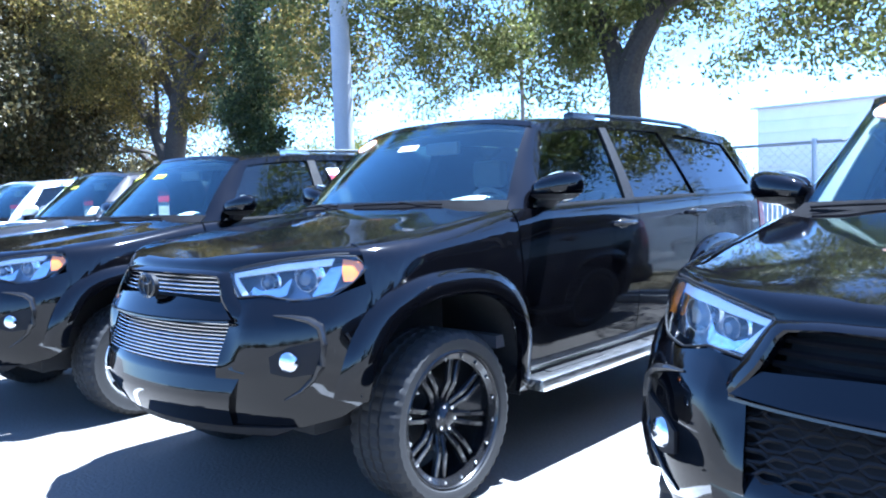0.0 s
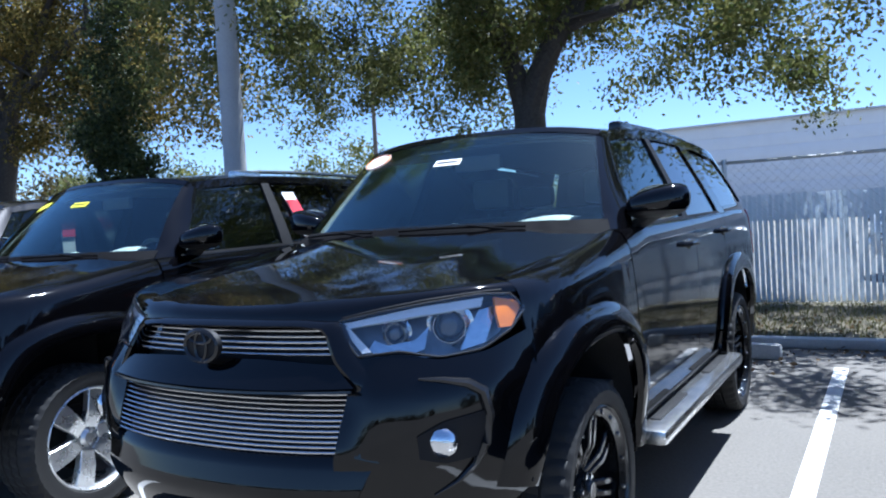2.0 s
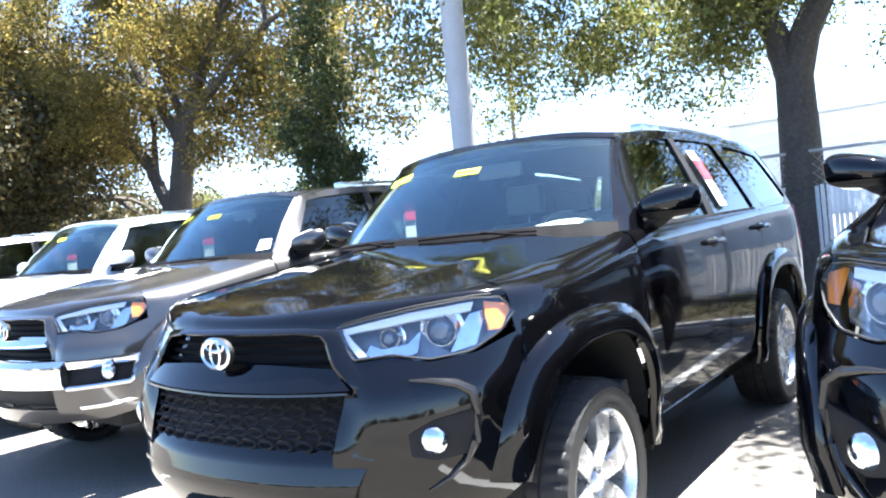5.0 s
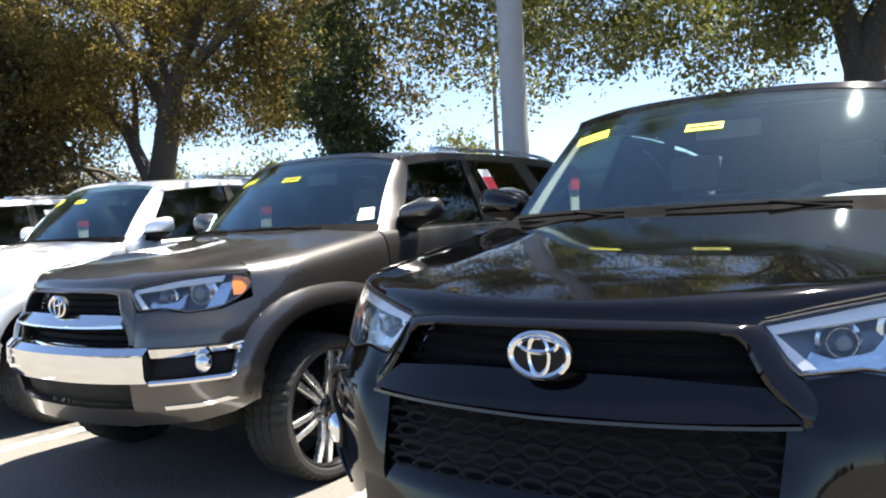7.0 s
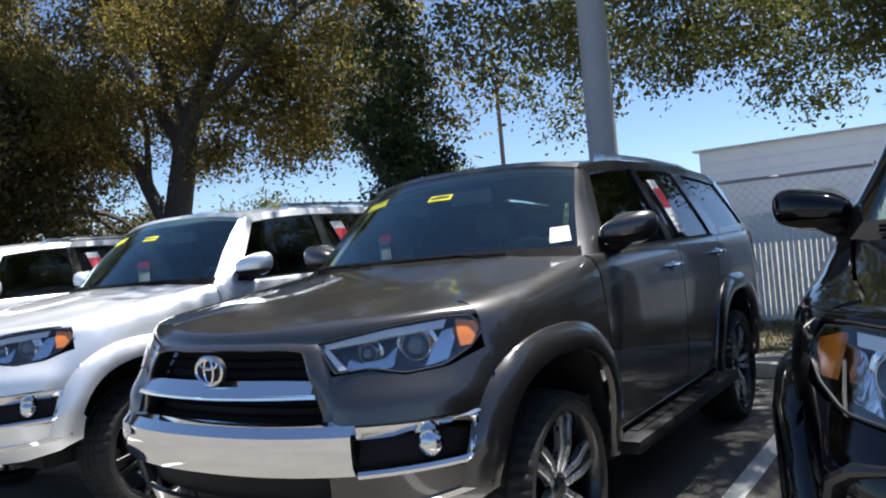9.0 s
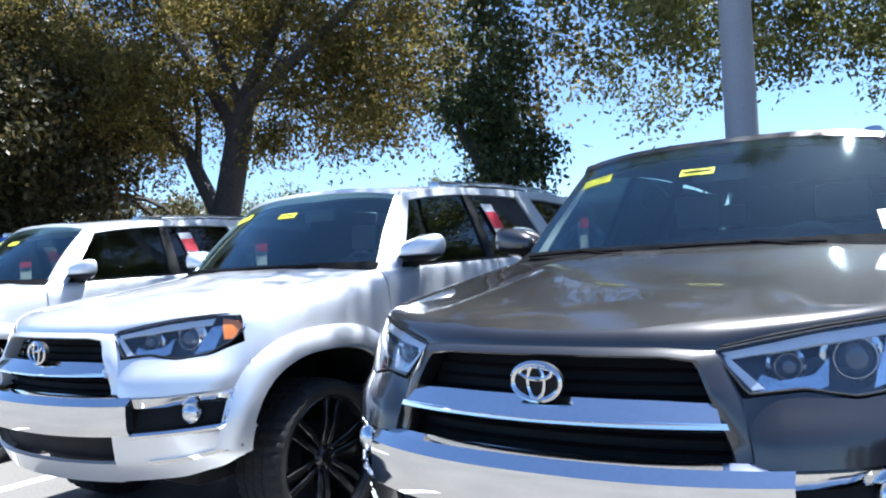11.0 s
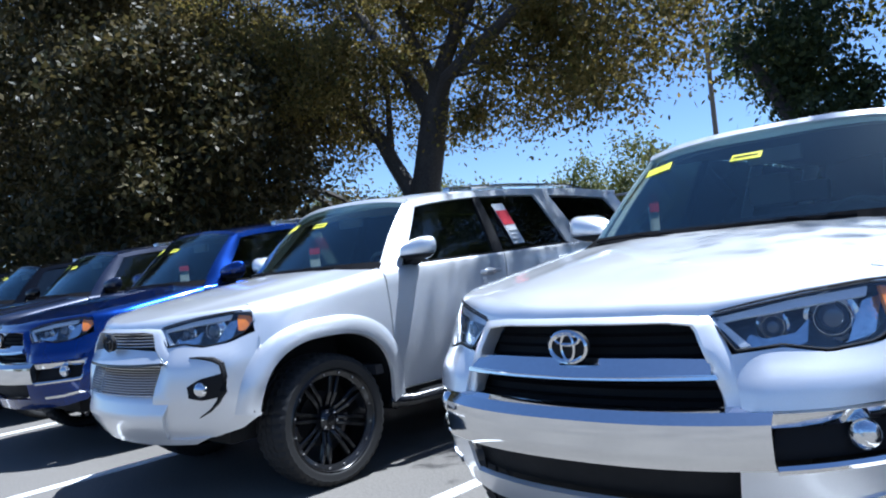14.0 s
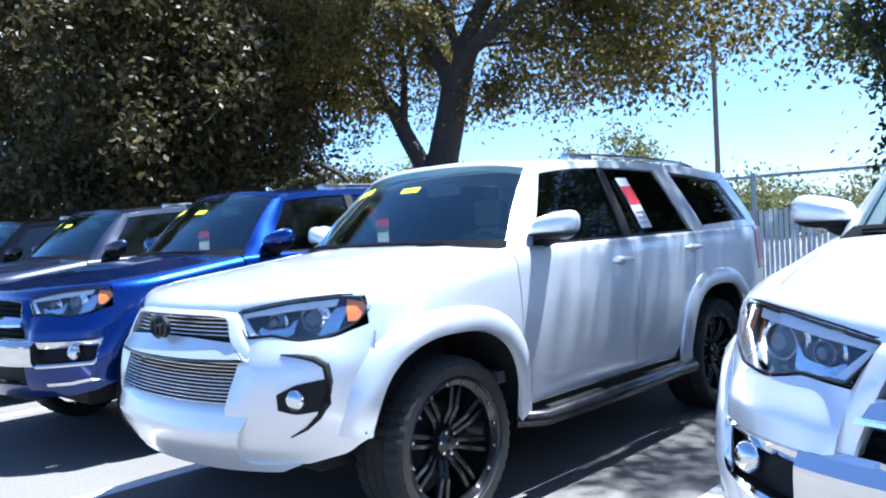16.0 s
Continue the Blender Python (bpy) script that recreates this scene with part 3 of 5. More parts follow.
        # windows, pillars
        wins = (("front_door_glass", [(1.625, 0.03), (2.52, 0.03)], [(1.965, 0.91), (2.56, 0.92)], SIDE_GLASS),
                ("rear_door_glass", [(2.64, 0.03), (3.44, 0.03)], [(2.645, 0.92), (3.30, 0.90)], PRIVACY),
                ("quarter_glass", [(3.66, 0.08), (4.50, 0.14)], [(3.50, 0.86), (4.30, 0.83)], PRIVACY))
        for nm, lo, hi, gm in wins:
            put(nm, lambda lo=lo, hi=hi: patch(cabin, lo, hi, 12, 7, 0.005, mir, -0.012), gm, car, "", K).visible_shadow = False
        pil = (("middle_pillar", [(2.525, 0.0), (2.635, 0.0)], [(2.565, 0.94), (2.64, 0.94)], TRIM),
               ("rear_pillar", [(3.445, 0.0), (3.65, 0.0)], [(3.305, 0.92), (3.495, 0.92)], P),
               ("tail_pillar", [(4.505, 0.0), (4.73, 0.0)], [(4.305, 0.85), (4.52, 1.0)], P),
               ("quarter_sill", [(3.655, 0.0), (4.52, 0.0)], [(3.66, 0.075), (4.50, 0.135)], P),
               ("waist_seal", [(1.62, -0.01), (3.46, -0.01)], [(1.66, 0.028), (3.44, 0.028)], TRIM),
               ("roof_side", [(1.93, 0.915), (2.6, 0.93), (3.4, 0.91), (4.31, 0.85)], [(1.90, 1.03), (2.6, 1.03), (3.4, 1.03), (4.52, 1.03)], P))
        for nm, lo, hi, pm in pil:
            put(nm, lambda lo=lo, hi=hi: patch(cabin, lo, hi, 14, 8, 0.02, mir, 0.0 if nm != "waist_seal" else 0.004), pm, car, "", K)
        def a_pillar():
            grid = []
            for i in range(16):
                t = i / 15
                a, b = screen(0.985, t), cabin(1.625 + 0.345 * t, 0.03 + 0.89 * t)
                if i == 0:
                    a, b = side(1.44, 1.6) - Vector((0.02, 0, 0.02)), cabin(1.61, -0.04)
                mid = (a + b) / 2 + Vector((0.012, -0.013, 0.006))
                grid.append([a * (1 - u) ** 2 + mid * 2 * u * (1 - u) + b * u * u for u in (0, 0.2, 0.4, 0.6, 0.8, 1)])
            return sheet(grid, 0.02, mir)
        put("front_pillar", a_pillar, P, car, "", K)
        # handles
        for y in (2.42, 3.36):
            z = 1.09 + 0.03 * (y > 3)
            def handle(y=y, z=z):
                w = flank(y, min(z, 1.06))
                b = strip3([(w.x - 0.01, y - 0.095, z), (w.x + 0.028, y - 0.075, z + 0.004), (w.x + 0.035, y, z + 0.006), (w.x + 0.028, y + 0.075, z + 0.004), (w.x - 0.01, y + 0.095, z)], 0.015, 8)
                bmesh.ops.create_uvsphere(b, u_segments=12, v_segments=6, radius=1, matrix=Matrix.Translation((w.x - 0.004, y, z - 0.002)) @ Matrix.Diagonal((0.012, 0.075, 0.03, 1)))
                return flip_x(b) if mir else b
            put("door_handle", handle, CHROME if nose == "chrome" else BLACK_METAL if P in (BLACK_PAINT, NAVY_PAINT) else P, car, "", K + str(y))
        # mirror
        def shell():
            b = bmesh.new()
            bmesh.ops.create_uvsphere(b, u_segments=24, v_segments=14, radius=1)
            for v in b.verts:
                c = v.co
                x = abs(c.x) ** 0.75 * (1 if c.x > 0 else -1)
                z = abs(c.z) ** 0.72 * (1 if c.z > 0 else -1)
                yy = c.y * (0.085 if c.y < 0 else 0.03)
                v.co = Vector((0.955 + 0.13 * x, 1.705 + yy + 0.03 * x, 1.30 + (0.082 if z > 0 else 0.07) * z * (0.86 + 0.14 * x) + 0.016 * x))
            return flip_x(b) if mir else b
        mi = put("door_mirror", shell, P, car, "", K)
        def under():
            b = shell()
            for v in b.verts:
                v.co.z = min(v.co.z, 1.268)
                v.co.x = (0.955 if v.co.x > 0 else -0.955) + (abs(v.co.x) - 0.955) * 1.03 * (1 if v.co.x > 0 else -1)
                v.co.y = 1.70 + (v.co.y - 1.70) * 1.05
                v.co.z = 1.27 + (v.co.z - 1.27) * 1.05
            return b
        put("mirror_underside", under, TRIM, mi, "black lower shell", K)
        put("mirror_foot", lambda: (lambda b: flip_x(b) if mir else b)(tube([(0.85, 1.72, 1.215), (0.90, 1.715, 1.235), (0.96, 1.71, 1.27)], [0.05, 0.045, 0.04], 8, None, 0.6)), TRIM, mi, "", K)
        def glassy():
            b = bmesh.new()
            bmesh.ops.create_cone(b, cap_ends=True, segments=24, radius1=0.11, radius2=0.11, depth=0.01, matrix=Matrix.Translation((0.955, 1.737, 1.305)) @ Matrix.Rotation(radians(90), 4, "X") @ Matrix.Diagonal((1.1, 0.68, 1, 1)))
            return flip_x(b) if mir else b
        put("mirror_glass", glassy, CHROME, mi, "", K)
        # lamps of the nose
        lo = [(0.415, 0.995), (0.49, 0.905), (0.60, 0.915), (0.70, 0.893), (0.79, 0.905), (0.838, 0.95)]
        hi = [(0.418, 1.002), (0.52, 1.022), (0.64, 1.042), (0.76, 1.056), (0.82, 1.05), (0.857, 1.004)]
        hl = put("headlight", lambda: patch(front, lo, hi, 22, 7, 0.01, mir, -0.075), BLACK_METAL if nose in ("chrome", "billet_light") else HOUSING, car, "projector headlight with amber corner", K)
        put("headlight_rim", lambda: (lambda b: flip_x(b) if mir else b)(strip3([front(x, z) for x, z in resample_xy(lo + hi[::-1] + lo[:1], 60)], 0.004, 6)), TRIM, hl, "", K)
        put("headlight_cover", lambda: patch(front, lo, hi, 22, 7, 0.003, mir, 0.004), CLEAR, hl, "", K).visible_shadow = False
        put("lamp_strip", lambda: patch(front, [(0.45, 0.985), (0.62, 1.012), (0.77, 1.026)], [(0.43, 1.0), (0.62, 1.036), (0.77, 1.050)], 14, 3, 0.012, mir, -0.012), LED, hl, "white lamp strip", K)
        put("lamp_strip", lambda: patch(front, [(0.425, 0.99), (0.50, 0.915)], [(0.445, 0.99), (0.525, 0.918)], 8, 3, 0.012, mir, -0.010), LED, hl, "", K + "inner")
        for nm, cx, cz, r in (("low_beam", 0.705, 0.968, 0.048), ("high_beam", 0.575, 0.957, 0.030)):
            def projector(cx=cx, cz=cz, r=r):
                p = front(cx, cz)
                n = Vector((0.38, -0.92, 0.0)).normalized()
                b = lathe([(r * 0.0, 0.02), (r * 0.5, 0.016), (r * 0.82, 0.0), (r * 0.86, -0.01)], 24)
                M = Matrix.Translation(p - n * 0.045) @ n.to_track_quat("X", "Z").to_matrix().to_4x4()
                bmesh.ops.transform(b, matrix=M, verts=b.verts)
                return flip_x(b) if mir else b
            put(nm, projector, LENS, hl, "", K)
            def bowl(cx=cx, cz=cz, r=r):
                p = front(cx, cz)
                n = Vector((0.38, -0.92, 0.0)).normalized()
                b = lathe([(r * 0.86, -0.012), (r * 0.94, 0.0), (r * 0.98, 0.006), (r * 1.01, 0.006), (r * 1.25, -0.016), (r * 1.5, -0.02)], 24)
                bmesh.ops.transform(b, matrix=Matrix.Translation(p - n * 0.045) @ n.to_track_quat("X", "Z").to_matrix().to_4x4(), verts=b.verts)
                return flip_x(b) if mir else b
            put("lamp_bezel", bowl, REFLECTOR, hl, "", K + nm)
        put("reflector", lambda: patch(front, [(0.50, 0.915), (0.56, 0.92), (0.64, 0.915), (0.66, 0.925)], [(0.52, 0.955), (0.56, 0.94), (0.63, 0.95), (0.66, 0.985)], 12, 4, 0.01, mir, -0.04), REFLECTOR, hl, "", K)
        put("reflector", lambda: patch(front, [(0.745, 0.91), (0.80, 0.925)], [(0.77, 1.02), (0.81, 1.03)], 8, 4, 0.01, mir, -0.03), REFLECTOR, hl, "", K + "outer")
        put("turn_signal", lambda: patch(front, [(0.818, 0.958), (0.840, 0.958)], [(0.792, 1.046), (0.852, 1.026)], 8, 5, 0.012, mir, -0.008), AMBER, hl, "amber corner lamp", K)
        # cheek of the bumper
        if nose == "chrome":
            col_lo = [(0.47, 0.40), (0.70, 0.40), (0.86, 0.42)]
            put("bumper_cheek", lambda: patch(cheek, [(0.505, 0.75), (0.70, 0.75), (0.895, 0.76)], [(0.478, 0.895), (0.60, 0.908), (0.70, 0.886), (0.80, 0.900), (0.878, 0.95)], 24, 8, 0.012, mir), P, car, "", K)
            put("bumper_corner", lambda: patch(front, [(0.47, 0.39), (0.70, 0.40), (0.81, 0.43), (0.872, 0.475)], [(0.50, 0.592), (0.70, 0.588), (0.897, 0.585)], 24, 7, 0.012, mir), P, car, "", K)
            put("bumper_tip", lambda: patch(front, [(0.862, 0.575), (0.897, 0.575)], [(0.862, 0.745), (0.897, 0.755)], 5, 6, 0.012, mir), P, car, "", K)
            fb = put("fog_box", lambda: patch(front, [(0.585, 0.60), (0.855, 0.61)], [(0.585, 0.725), (0.855, 0.725)], 16, 5, 0.012, mir, -0.035), TRIM, car, "", K)
            put("fog_frame", lambda: (lambda b: flip_x(b) if mir else b)(strip3([front(x, z) for x, z in resample_xy([(0.585, 0.738), (0.855, 0.738), (0.862, 0.70), (0.852, 0.605), (0.585, 0.592)], 30)], 0.013, 6)), CHROME, fb, "chrome frame", K)
            fx, fz = 0.765, 0.667
            put("lower_strip", lambda: patch(front, [(0.62, 0.470), (0.74, 0.476), (0.870, 0.505)], [(0.62, 0.487), (0.74, 0.494), (0.870, 0.524)], 14, 3, 0.01, mir, 0.008), CHROME, car, "bright trim strip", K)
        else:
            put("bumper_cheek", lambda: patch(cheek, [(0.44, 0.40), (0.70, 0.395), (0.81, 0.43), (0.872, 0.49)], [(0.478, 0.895), (0.60, 0.908), (0.70, 0.886), (0.80, 0.900), (0.878, 0.95)], 26, 14, 0.012, mir), P, car, "", K)
            fx, fz = 0.722, 0.668
            fb = put("fog_box", lambda: patch(cheek, [(0.672, 0.628), (0.73, 0.612), (0.80, 0.622)], [(0.664, 0.690), (0.72, 0.725), (0.806, 0.745)], 14, 5, 0.012, mir, 0.008), TRIM, car, "black fog lamp recess", K)
            put("fog_blade", lambda: (lambda b: flip_x(b) if mir else b)(tube([cheek(x, z) + Vector((0, -0.002, 0)) for x, z in ((0.655, 0.842), (0.71, 0.836), (0.765, 0.822), (0.797, 0.795), (0.812, 0.73), (0.808, 0.65), (0.785, 0.595), (0.745, 0.55), (0.69, 0.515))], [0.004, 0.012, 0.02, 0.024, 0.022, 0.022, 0.016, 0.010, 0.004], 8, None, 0.7)), BLACK_METAL if P in (BLACK_PAINT, NAVY_PAINT) else TRIM, fb, "black curved trim", K)
        def fog():
            p = front(fx, fz)
            n = Vector((0.36, -0.93, 0)).normalized()
            b = lathe([(0.0, 0.016), (0.02, 0.014), (0.038, 0.004), (0.043, -0.006), (0.043, -0.03)], 24)
            bmesh.ops.transform(b, matrix=Matrix.Translation(p + n * (0.024 if nose != "chrome" else -0.004)) @ n.to_track_quat("X", "Z").to_matrix().to_4x4(), verts=b.verts)
            return flip_x(b) if mir else b
        put("fog_lamp", fog, REFLECTOR, fb, "round clear fog lamp", K + nose)
        for hub in (HUB_F, HUB_R):
            wheel(rims, car, 0.795, hub, mir, m.translation.z)
        # roof rails
        def rail():
            b = tube([(0.572, 2.46, 1.69), (0.565, 2.52, 1.724), (0.56, 2.66, 1.742), (0.555, 3.2, 1.752), (0.55, 3.9, 1.742), (0.55, 4.06, 1.724), (0.55, 4.14, 1.68)], [0.018, 0.02, 0.014, 0.014, 0.014, 0.018, 0.016], 8)
            box(b, 0.525, 2.40, 1.68, 0.60, 2.66, 1.748, 0.022)
            box(b, 0.52, 3.98, 1.66, 0.58, 4.14, 1.728, 0.02)
            return flip_x(b) if mir else b
        put("roof_rail", rail, rack, car, "", K)
        put("tail_lamp", lambda: patch(side, [(4.52, 0.72), (4.72, 0.72)], [(4.56, 1.45), (4.73, 1.45)], 6, 8, 0.02, mir, 0.006), material_red(), car, "", K)
    # bonnet and nose
    edge = [(-0.985, 0.54), (-0.90, 0.385), (-0.75, 0.285), (-0.62, 0.225), (-0.4, 0.172), (0, 0.155), (0.4, 0.172), (0.62, 0.225), (0.75, 0.285), (0.90, 0.385), (0.985, 0.54)]
    put("bonnet", lambda: patch(bonnet, edge, [(-0.985, 1.435), (-0.5, 1.335), (0, 1.30), (0.5, 1.335), (0.985, 1.435)], 41, 16, 0.015), P, car)
    def lip():
        low = ((0.0, 0.998), (0.39, 0.996), (0.418, 1.004), (0.52, 1.025), (0.64, 1.045), (0.76, 1.058), (0.83, 1.053))
        grid = [[] for _ in range(7)]
        for p in resample(edge, 61):
            hi = bonnet(p.x, p.y)
            x = hi.x * (1 + 0.115 * max(0, (abs(hi.x) - 0.3) / 0.45))
            lo = front(x, lerp(low, abs(x)))
            c = Vector((lo.x, lo.y + 0.004, hi.z - 0.002 - 0.4 * max(0, hi.z - lo.z - 0.03)))
            for i in range(7):
                u = i / 6
                grid[i].append(lo * (1 - u) ** 2 + c * 2 * u * (1 - u) + hi * u * u)
        return sheet(grid, 0.02)
    put("bonnet_lip", lip, P, car)
    seam = ((0.0, 1.020), (0.36, 1.018), (0.425, 1.010), (0.52, 1.030), (0.64, 1.050), (0.76, 1.062), (0.80, 1.062))
    put("bonnet_seam", lambda: strip3([front(0.80 * (k / 24 - 1), lerp(seam, abs(0.80 * (k / 24 - 1)))) + Vector((0, 0.001, 0)) for k in range(49)], 0.0045, 6), TRIM, car, "dark shut line")
    if nose == "chrome":
        put("grille_surround", lambda: surround([(0, 0.984), (0.30, 0.984), (0.372, 0.974), (0.410, 0.890), (0.452, 0.775), (0.458, 0.752)], [(0, 1.014), (0.30, 1.013), (0.428, 1.003), (0.475, 0.90), (0.528, 0.80), (0.540, 0.752)]), P, car, "painted frame round the grille")
        gr = put("grille", lambda: patch(front, [(-0.50, 0.735), (0.50, 0.735)], [(-0.41, 1.012), (0.41, 1.012)], 21, 8, 0.01, False, -0.075), DARK, car, "dark horizontal grille")
        for z, b in bars(0.765, 0.98, 8, 0.47, 0.39, 0.055, 0.006):
            part("grille_bar", b, COWL, gr)
        put("grille_bar_bright", lambda: patch(lambda x, z: front(x, z) - Vector((0, 0.9 * (0.884 - z), 0)), [(-0.445, 0.842), (-0.3, 0.840), (0, 0.838), (0.3, 0.840), (0.445, 0.842)], [(-0.425, 0.882), (-0.3, 0.886), (0, 0.886), (0.3, 0.886), (0.425, 0.882)], 25, 5, 0.03, False, 0.006), CHROME, car, "bright grille bar")
        put("grille_trim", lambda: patch(front, [(-0.45, 0.828), (0, 0.824), (0.45, 0.828)], [(-0.445, 0.842), (0, 0.838), (0.445, 0.842)], 25, 3, 0.05, False, 0.040), CHROME, car, "chrome strip")
        put("chrome_bumper", lambda: patch(lambda x, z: front(x, z) - Vector((0, 0.036 * min(1, max(0, (z - 0.60) / 0.115)) - 0.9 * max(0, z - 0.716), 0)), [(-0.583, 0.604), (-0.3, 0.602), (0, 0.602), (0.3, 0.602), (0.583, 0.604)], [(-0.583, 0.736), (-0.3, 0.736), (0, 0.736), (0.3, 0.736), (0.583, 0.736)], 31, 7, 0.05, False, 0.018), CHROME, car, "wide chrome bumper bar")
        put("bumper_ledge", lambda: patch(lambda x, z: front(x, z) - Vector((0, 1.5 * max(0, 0.752 - z), 0)), [(-0.86, 0.735), (0, 0.735), (0.86, 0.735)], [(-0.885, 0.754), (0, 0.754), (0.885, 0.754)], 31, 3, 0.05, False, 0.008), CHROME, car, "chrome upper edge")
        put("lower_grille", lambda: patch(front, [(-0.50, 0.46), (0.50, 0.46)], [(-0.52, 0.605), (0.52, 0.605)], 21, 5, 0.01, False, -0.05), DARK, car, "black lower intake")
        put("front_apron", lambda: patch(front, [(-0.47, 0.385), (0, 0.38), (0.47, 0.385)], [(-0.485, 0.472), (0, 0.468), (0.485, 0.472)], 21, 5, 0.02, False, 0.0), P, car)
        emblem(car, badge == "chrome", 0.070, 0.928, 0.9)
    else:
        put("grille_surround", lambda: surround([(0, 0.986), (0.30, 0.986), (0.384, 0.976), (0.425, 0.895), (0.478, 0.830), (0.502, 0.800), (0.505, 0.72), (0.503, 0.640)], [(0, 1.016), (0.30, 1.014), (0.430, 1.003), (0.490, 0.91), (0.562, 0.838), (0.590, 0.795), (0.592, 0.70), (0.584, 0.620)]), P, car, "painted frame round both grilles")
        bm_w = [(-0.505, 0.822), (-0.3, 0.817), (0, 0.815), (0.3, 0.817), (0.505, 0.822)]
        put("grille_crossbar", lambda: patch(lambda x, z: front(x, z) - Vector((0, 0.40 * max(0, 0.895 - z), 0)), bm_w, [(-0.435, 0.882), (-0.2, 0.898), (0, 0.900), (0.2, 0.898), (0.435, 0.882)], 25, 6, 0.04, False, 0.006), P, car, "painted bar between grilles")
        put("crossbar_edge", lambda: patch(lambda x, z: front(x, z) - Vector((0, 0.040, 0)), [(-0.503, 0.813), (0, 0.806), (0.503, 0.813)], [(-0.503, 0.820), (0, 0.813), (0.503, 0.820)], 25, 3, 0.03, False, 0.004), BLACK_METAL, car, "glossy lower edge")
        gu = put("grille", lambda: patch(front, [(-0.44, 0.868), (0.44, 0.868)], [(-0.395, 0.998), (0.395, 0.998)], 17, 5, 0.01, False, -0.06), DARK, car, "dark upper grille")
        gl = put("lower_grille", lambda: patch(front, [(-0.51, 0.595), (0.51, 0.595)], [(-0.51, 0.82), (0.51, 0.82)], 17, 5, 0.01, False, -0.06), DARK, car, "dark lower grille")
        if nose.startswith("billet"):
            bar_mat = SILVER_METAL
            for z, b in bars(0.912, 0.978, 5, 0.415, 0.385, 0.006, 0.0036):
                part("billet_bar", b, bar_mat, gu, "thin polished bar")
            for z, b in bars(0.650, 0.802, 12, 0.504, 0.500, 0.004, 0.0034):
                part("billet_bar", b, bar_mat, gl, "thin polished bar")
        else:
            put("honeycomb", lambda: honeycomb(0.64, 0.805, 0.48, 0.02), TRIM, gl, "black honeycomb mesh")
            for z, b in bars(0.90, 0.985, 4, 0.42, 0.39, 0.03, 0.009):
                part("grille_bar", b, COWL, gu)
        put("front_apron", lambda: patch(apron, [(-0.47, 0.40), (0, 0.395), (0.47, 0.40)], [(-0.57, 0.644), (0, 0.642), (0.57, 0.644)], 25, 12, 0.03, False, 0.004), P, car)
        put("skid_lip", lambda: patch(front, [(-0.60, 0.365), (0, 0.36), (0.60, 0.365)], [(-0.68, 0.40), (0, 0.396), (0.68, 0.40)], 25, 4, 0.05, False, 0.01), TRIM if P not in (WHITE_PAINT,) else P, car)
        emblem(car, badge == "chrome", 0.048, 0.942, 0.9)
    # screen, roof, rear
    glass_ob = put("windscreen", lambda: patch(screen, [(-0.985, 0.03), (0, 0.03), (0.985, 0.03)], [(-0.985, 0.97), (0, 0.97), (0.985, 0.97)], 25, 12, 0.005), WINDSHIELD, car, "tinted windscreen")
    glass_ob.visible_shadow = False
    put("screen_header", lambda: patch(screen, [(-1, 0.965), (0, 0.972), (1, 0.965)], [(-1.02, 1.03), (0, 1.02), (1.02, 1.03)], 21, 3, 0.02, False, 0.003), P, car)
    cowl = put("cowl", lambda: patch(lambda s, t: screen(s, 0.05).lerp(Vector((0.83 * s, 1.27 + 0.17 * s * s, 1.195)), t), [(-1.0, 1.0), (0, 1.0), (1.0, 1.0)], [(-1.0, 0.0), (0, 0.0), (1.0, 0.0)], 21, 4, 0.02), COWL, car, "black plastic cowl")
    for s0, s1 in ((0.62, -0.10), (-0.30, -0.93)):
        pts = [screen(s0 + (s1 - s0) * k / 6, -0.02 + 0.012 * math.sin(math.pi * k / 6)) + Vector((0, -0.02, 0.012)) for k in range(7)]
        wi = part("wiper", strip3(pts, 0.006, 6), COWL, car)
        part("wiper_arm", strip3([screen(s0 + 0.02, -0.05) + Vector((0, -0.02, 0.004)), (pts[2] + pts[3]) / 2 + Vector((0, -0.008, 0.006))], 0.007, 6), COWL, wi)
    put("roof", lambda: patch(roof, [(-1, 1.90), (0, 1.835), (1, 1.90)], [(-1, 4.52), (0, 4.56), (1, 4.52)], 25, 20, 0.03), P, car)
    put("spoiler", lambda: patch(roof, [(-0.96, 4.50), (0, 4.54), (0.96, 4.50)], [(-0.9, 4.72), (0, 4.76), (0.9, 4.72)], 15, 4, 0.035, False, 0.004), P, car)
    put("tailgate", lambda: boxed(-0.80, 4.60, 0.62, 0.80, 4.74, 1.24, bevel=0.04), P, car)
    put("rear_glass", lambda: patch(lambda s, t: Vector((s * (0.78 - 0.16 * t), 4.73 - 0.2 * t, 1.24 + 0.44 * t)), [(-0.95, 0.0), (0.95, 0.0)], [(-0.95, 1), (0.95, 1)], 9, 6, 0.005), PRIVACY, car)
    put("rear_bumper", lambda: boxed(-0.86, 4.50, 0.42, 0.86, 4.82, 0.66, bevel=0.05), P, car)
    put("underbody", lambda: boxed(-0.60, 0.42, 0.30, 0.60, 4.55, 0.56, bevel=0.03), DARK, car)
    put("engine_bay", lambda: boxed(-0.58, 0.40, 0.50, 0.58, 1.25, 0.98, bevel=0.03), DARK, car)
    # inside
    put("cabin_floor", lambda: boxed(-0.82, 1.35, 0.54, 0.82, 4.55, 0.60), INTERIOR, car)
    def dash():
        b = boxed(-0.78, 1.40, 0.88, 0.78, 1.86, 1.165, bevel=0.05)
        box(b, 0.16, 1.62, 1.13, 0.56, 1.88, 1.215, 0.03)
        box(b, -0.14, 1.66, 1.10, 0.14, 1.88, 1.20, 0.02)
        return b
    put("dashboard", dash, DASH, car)
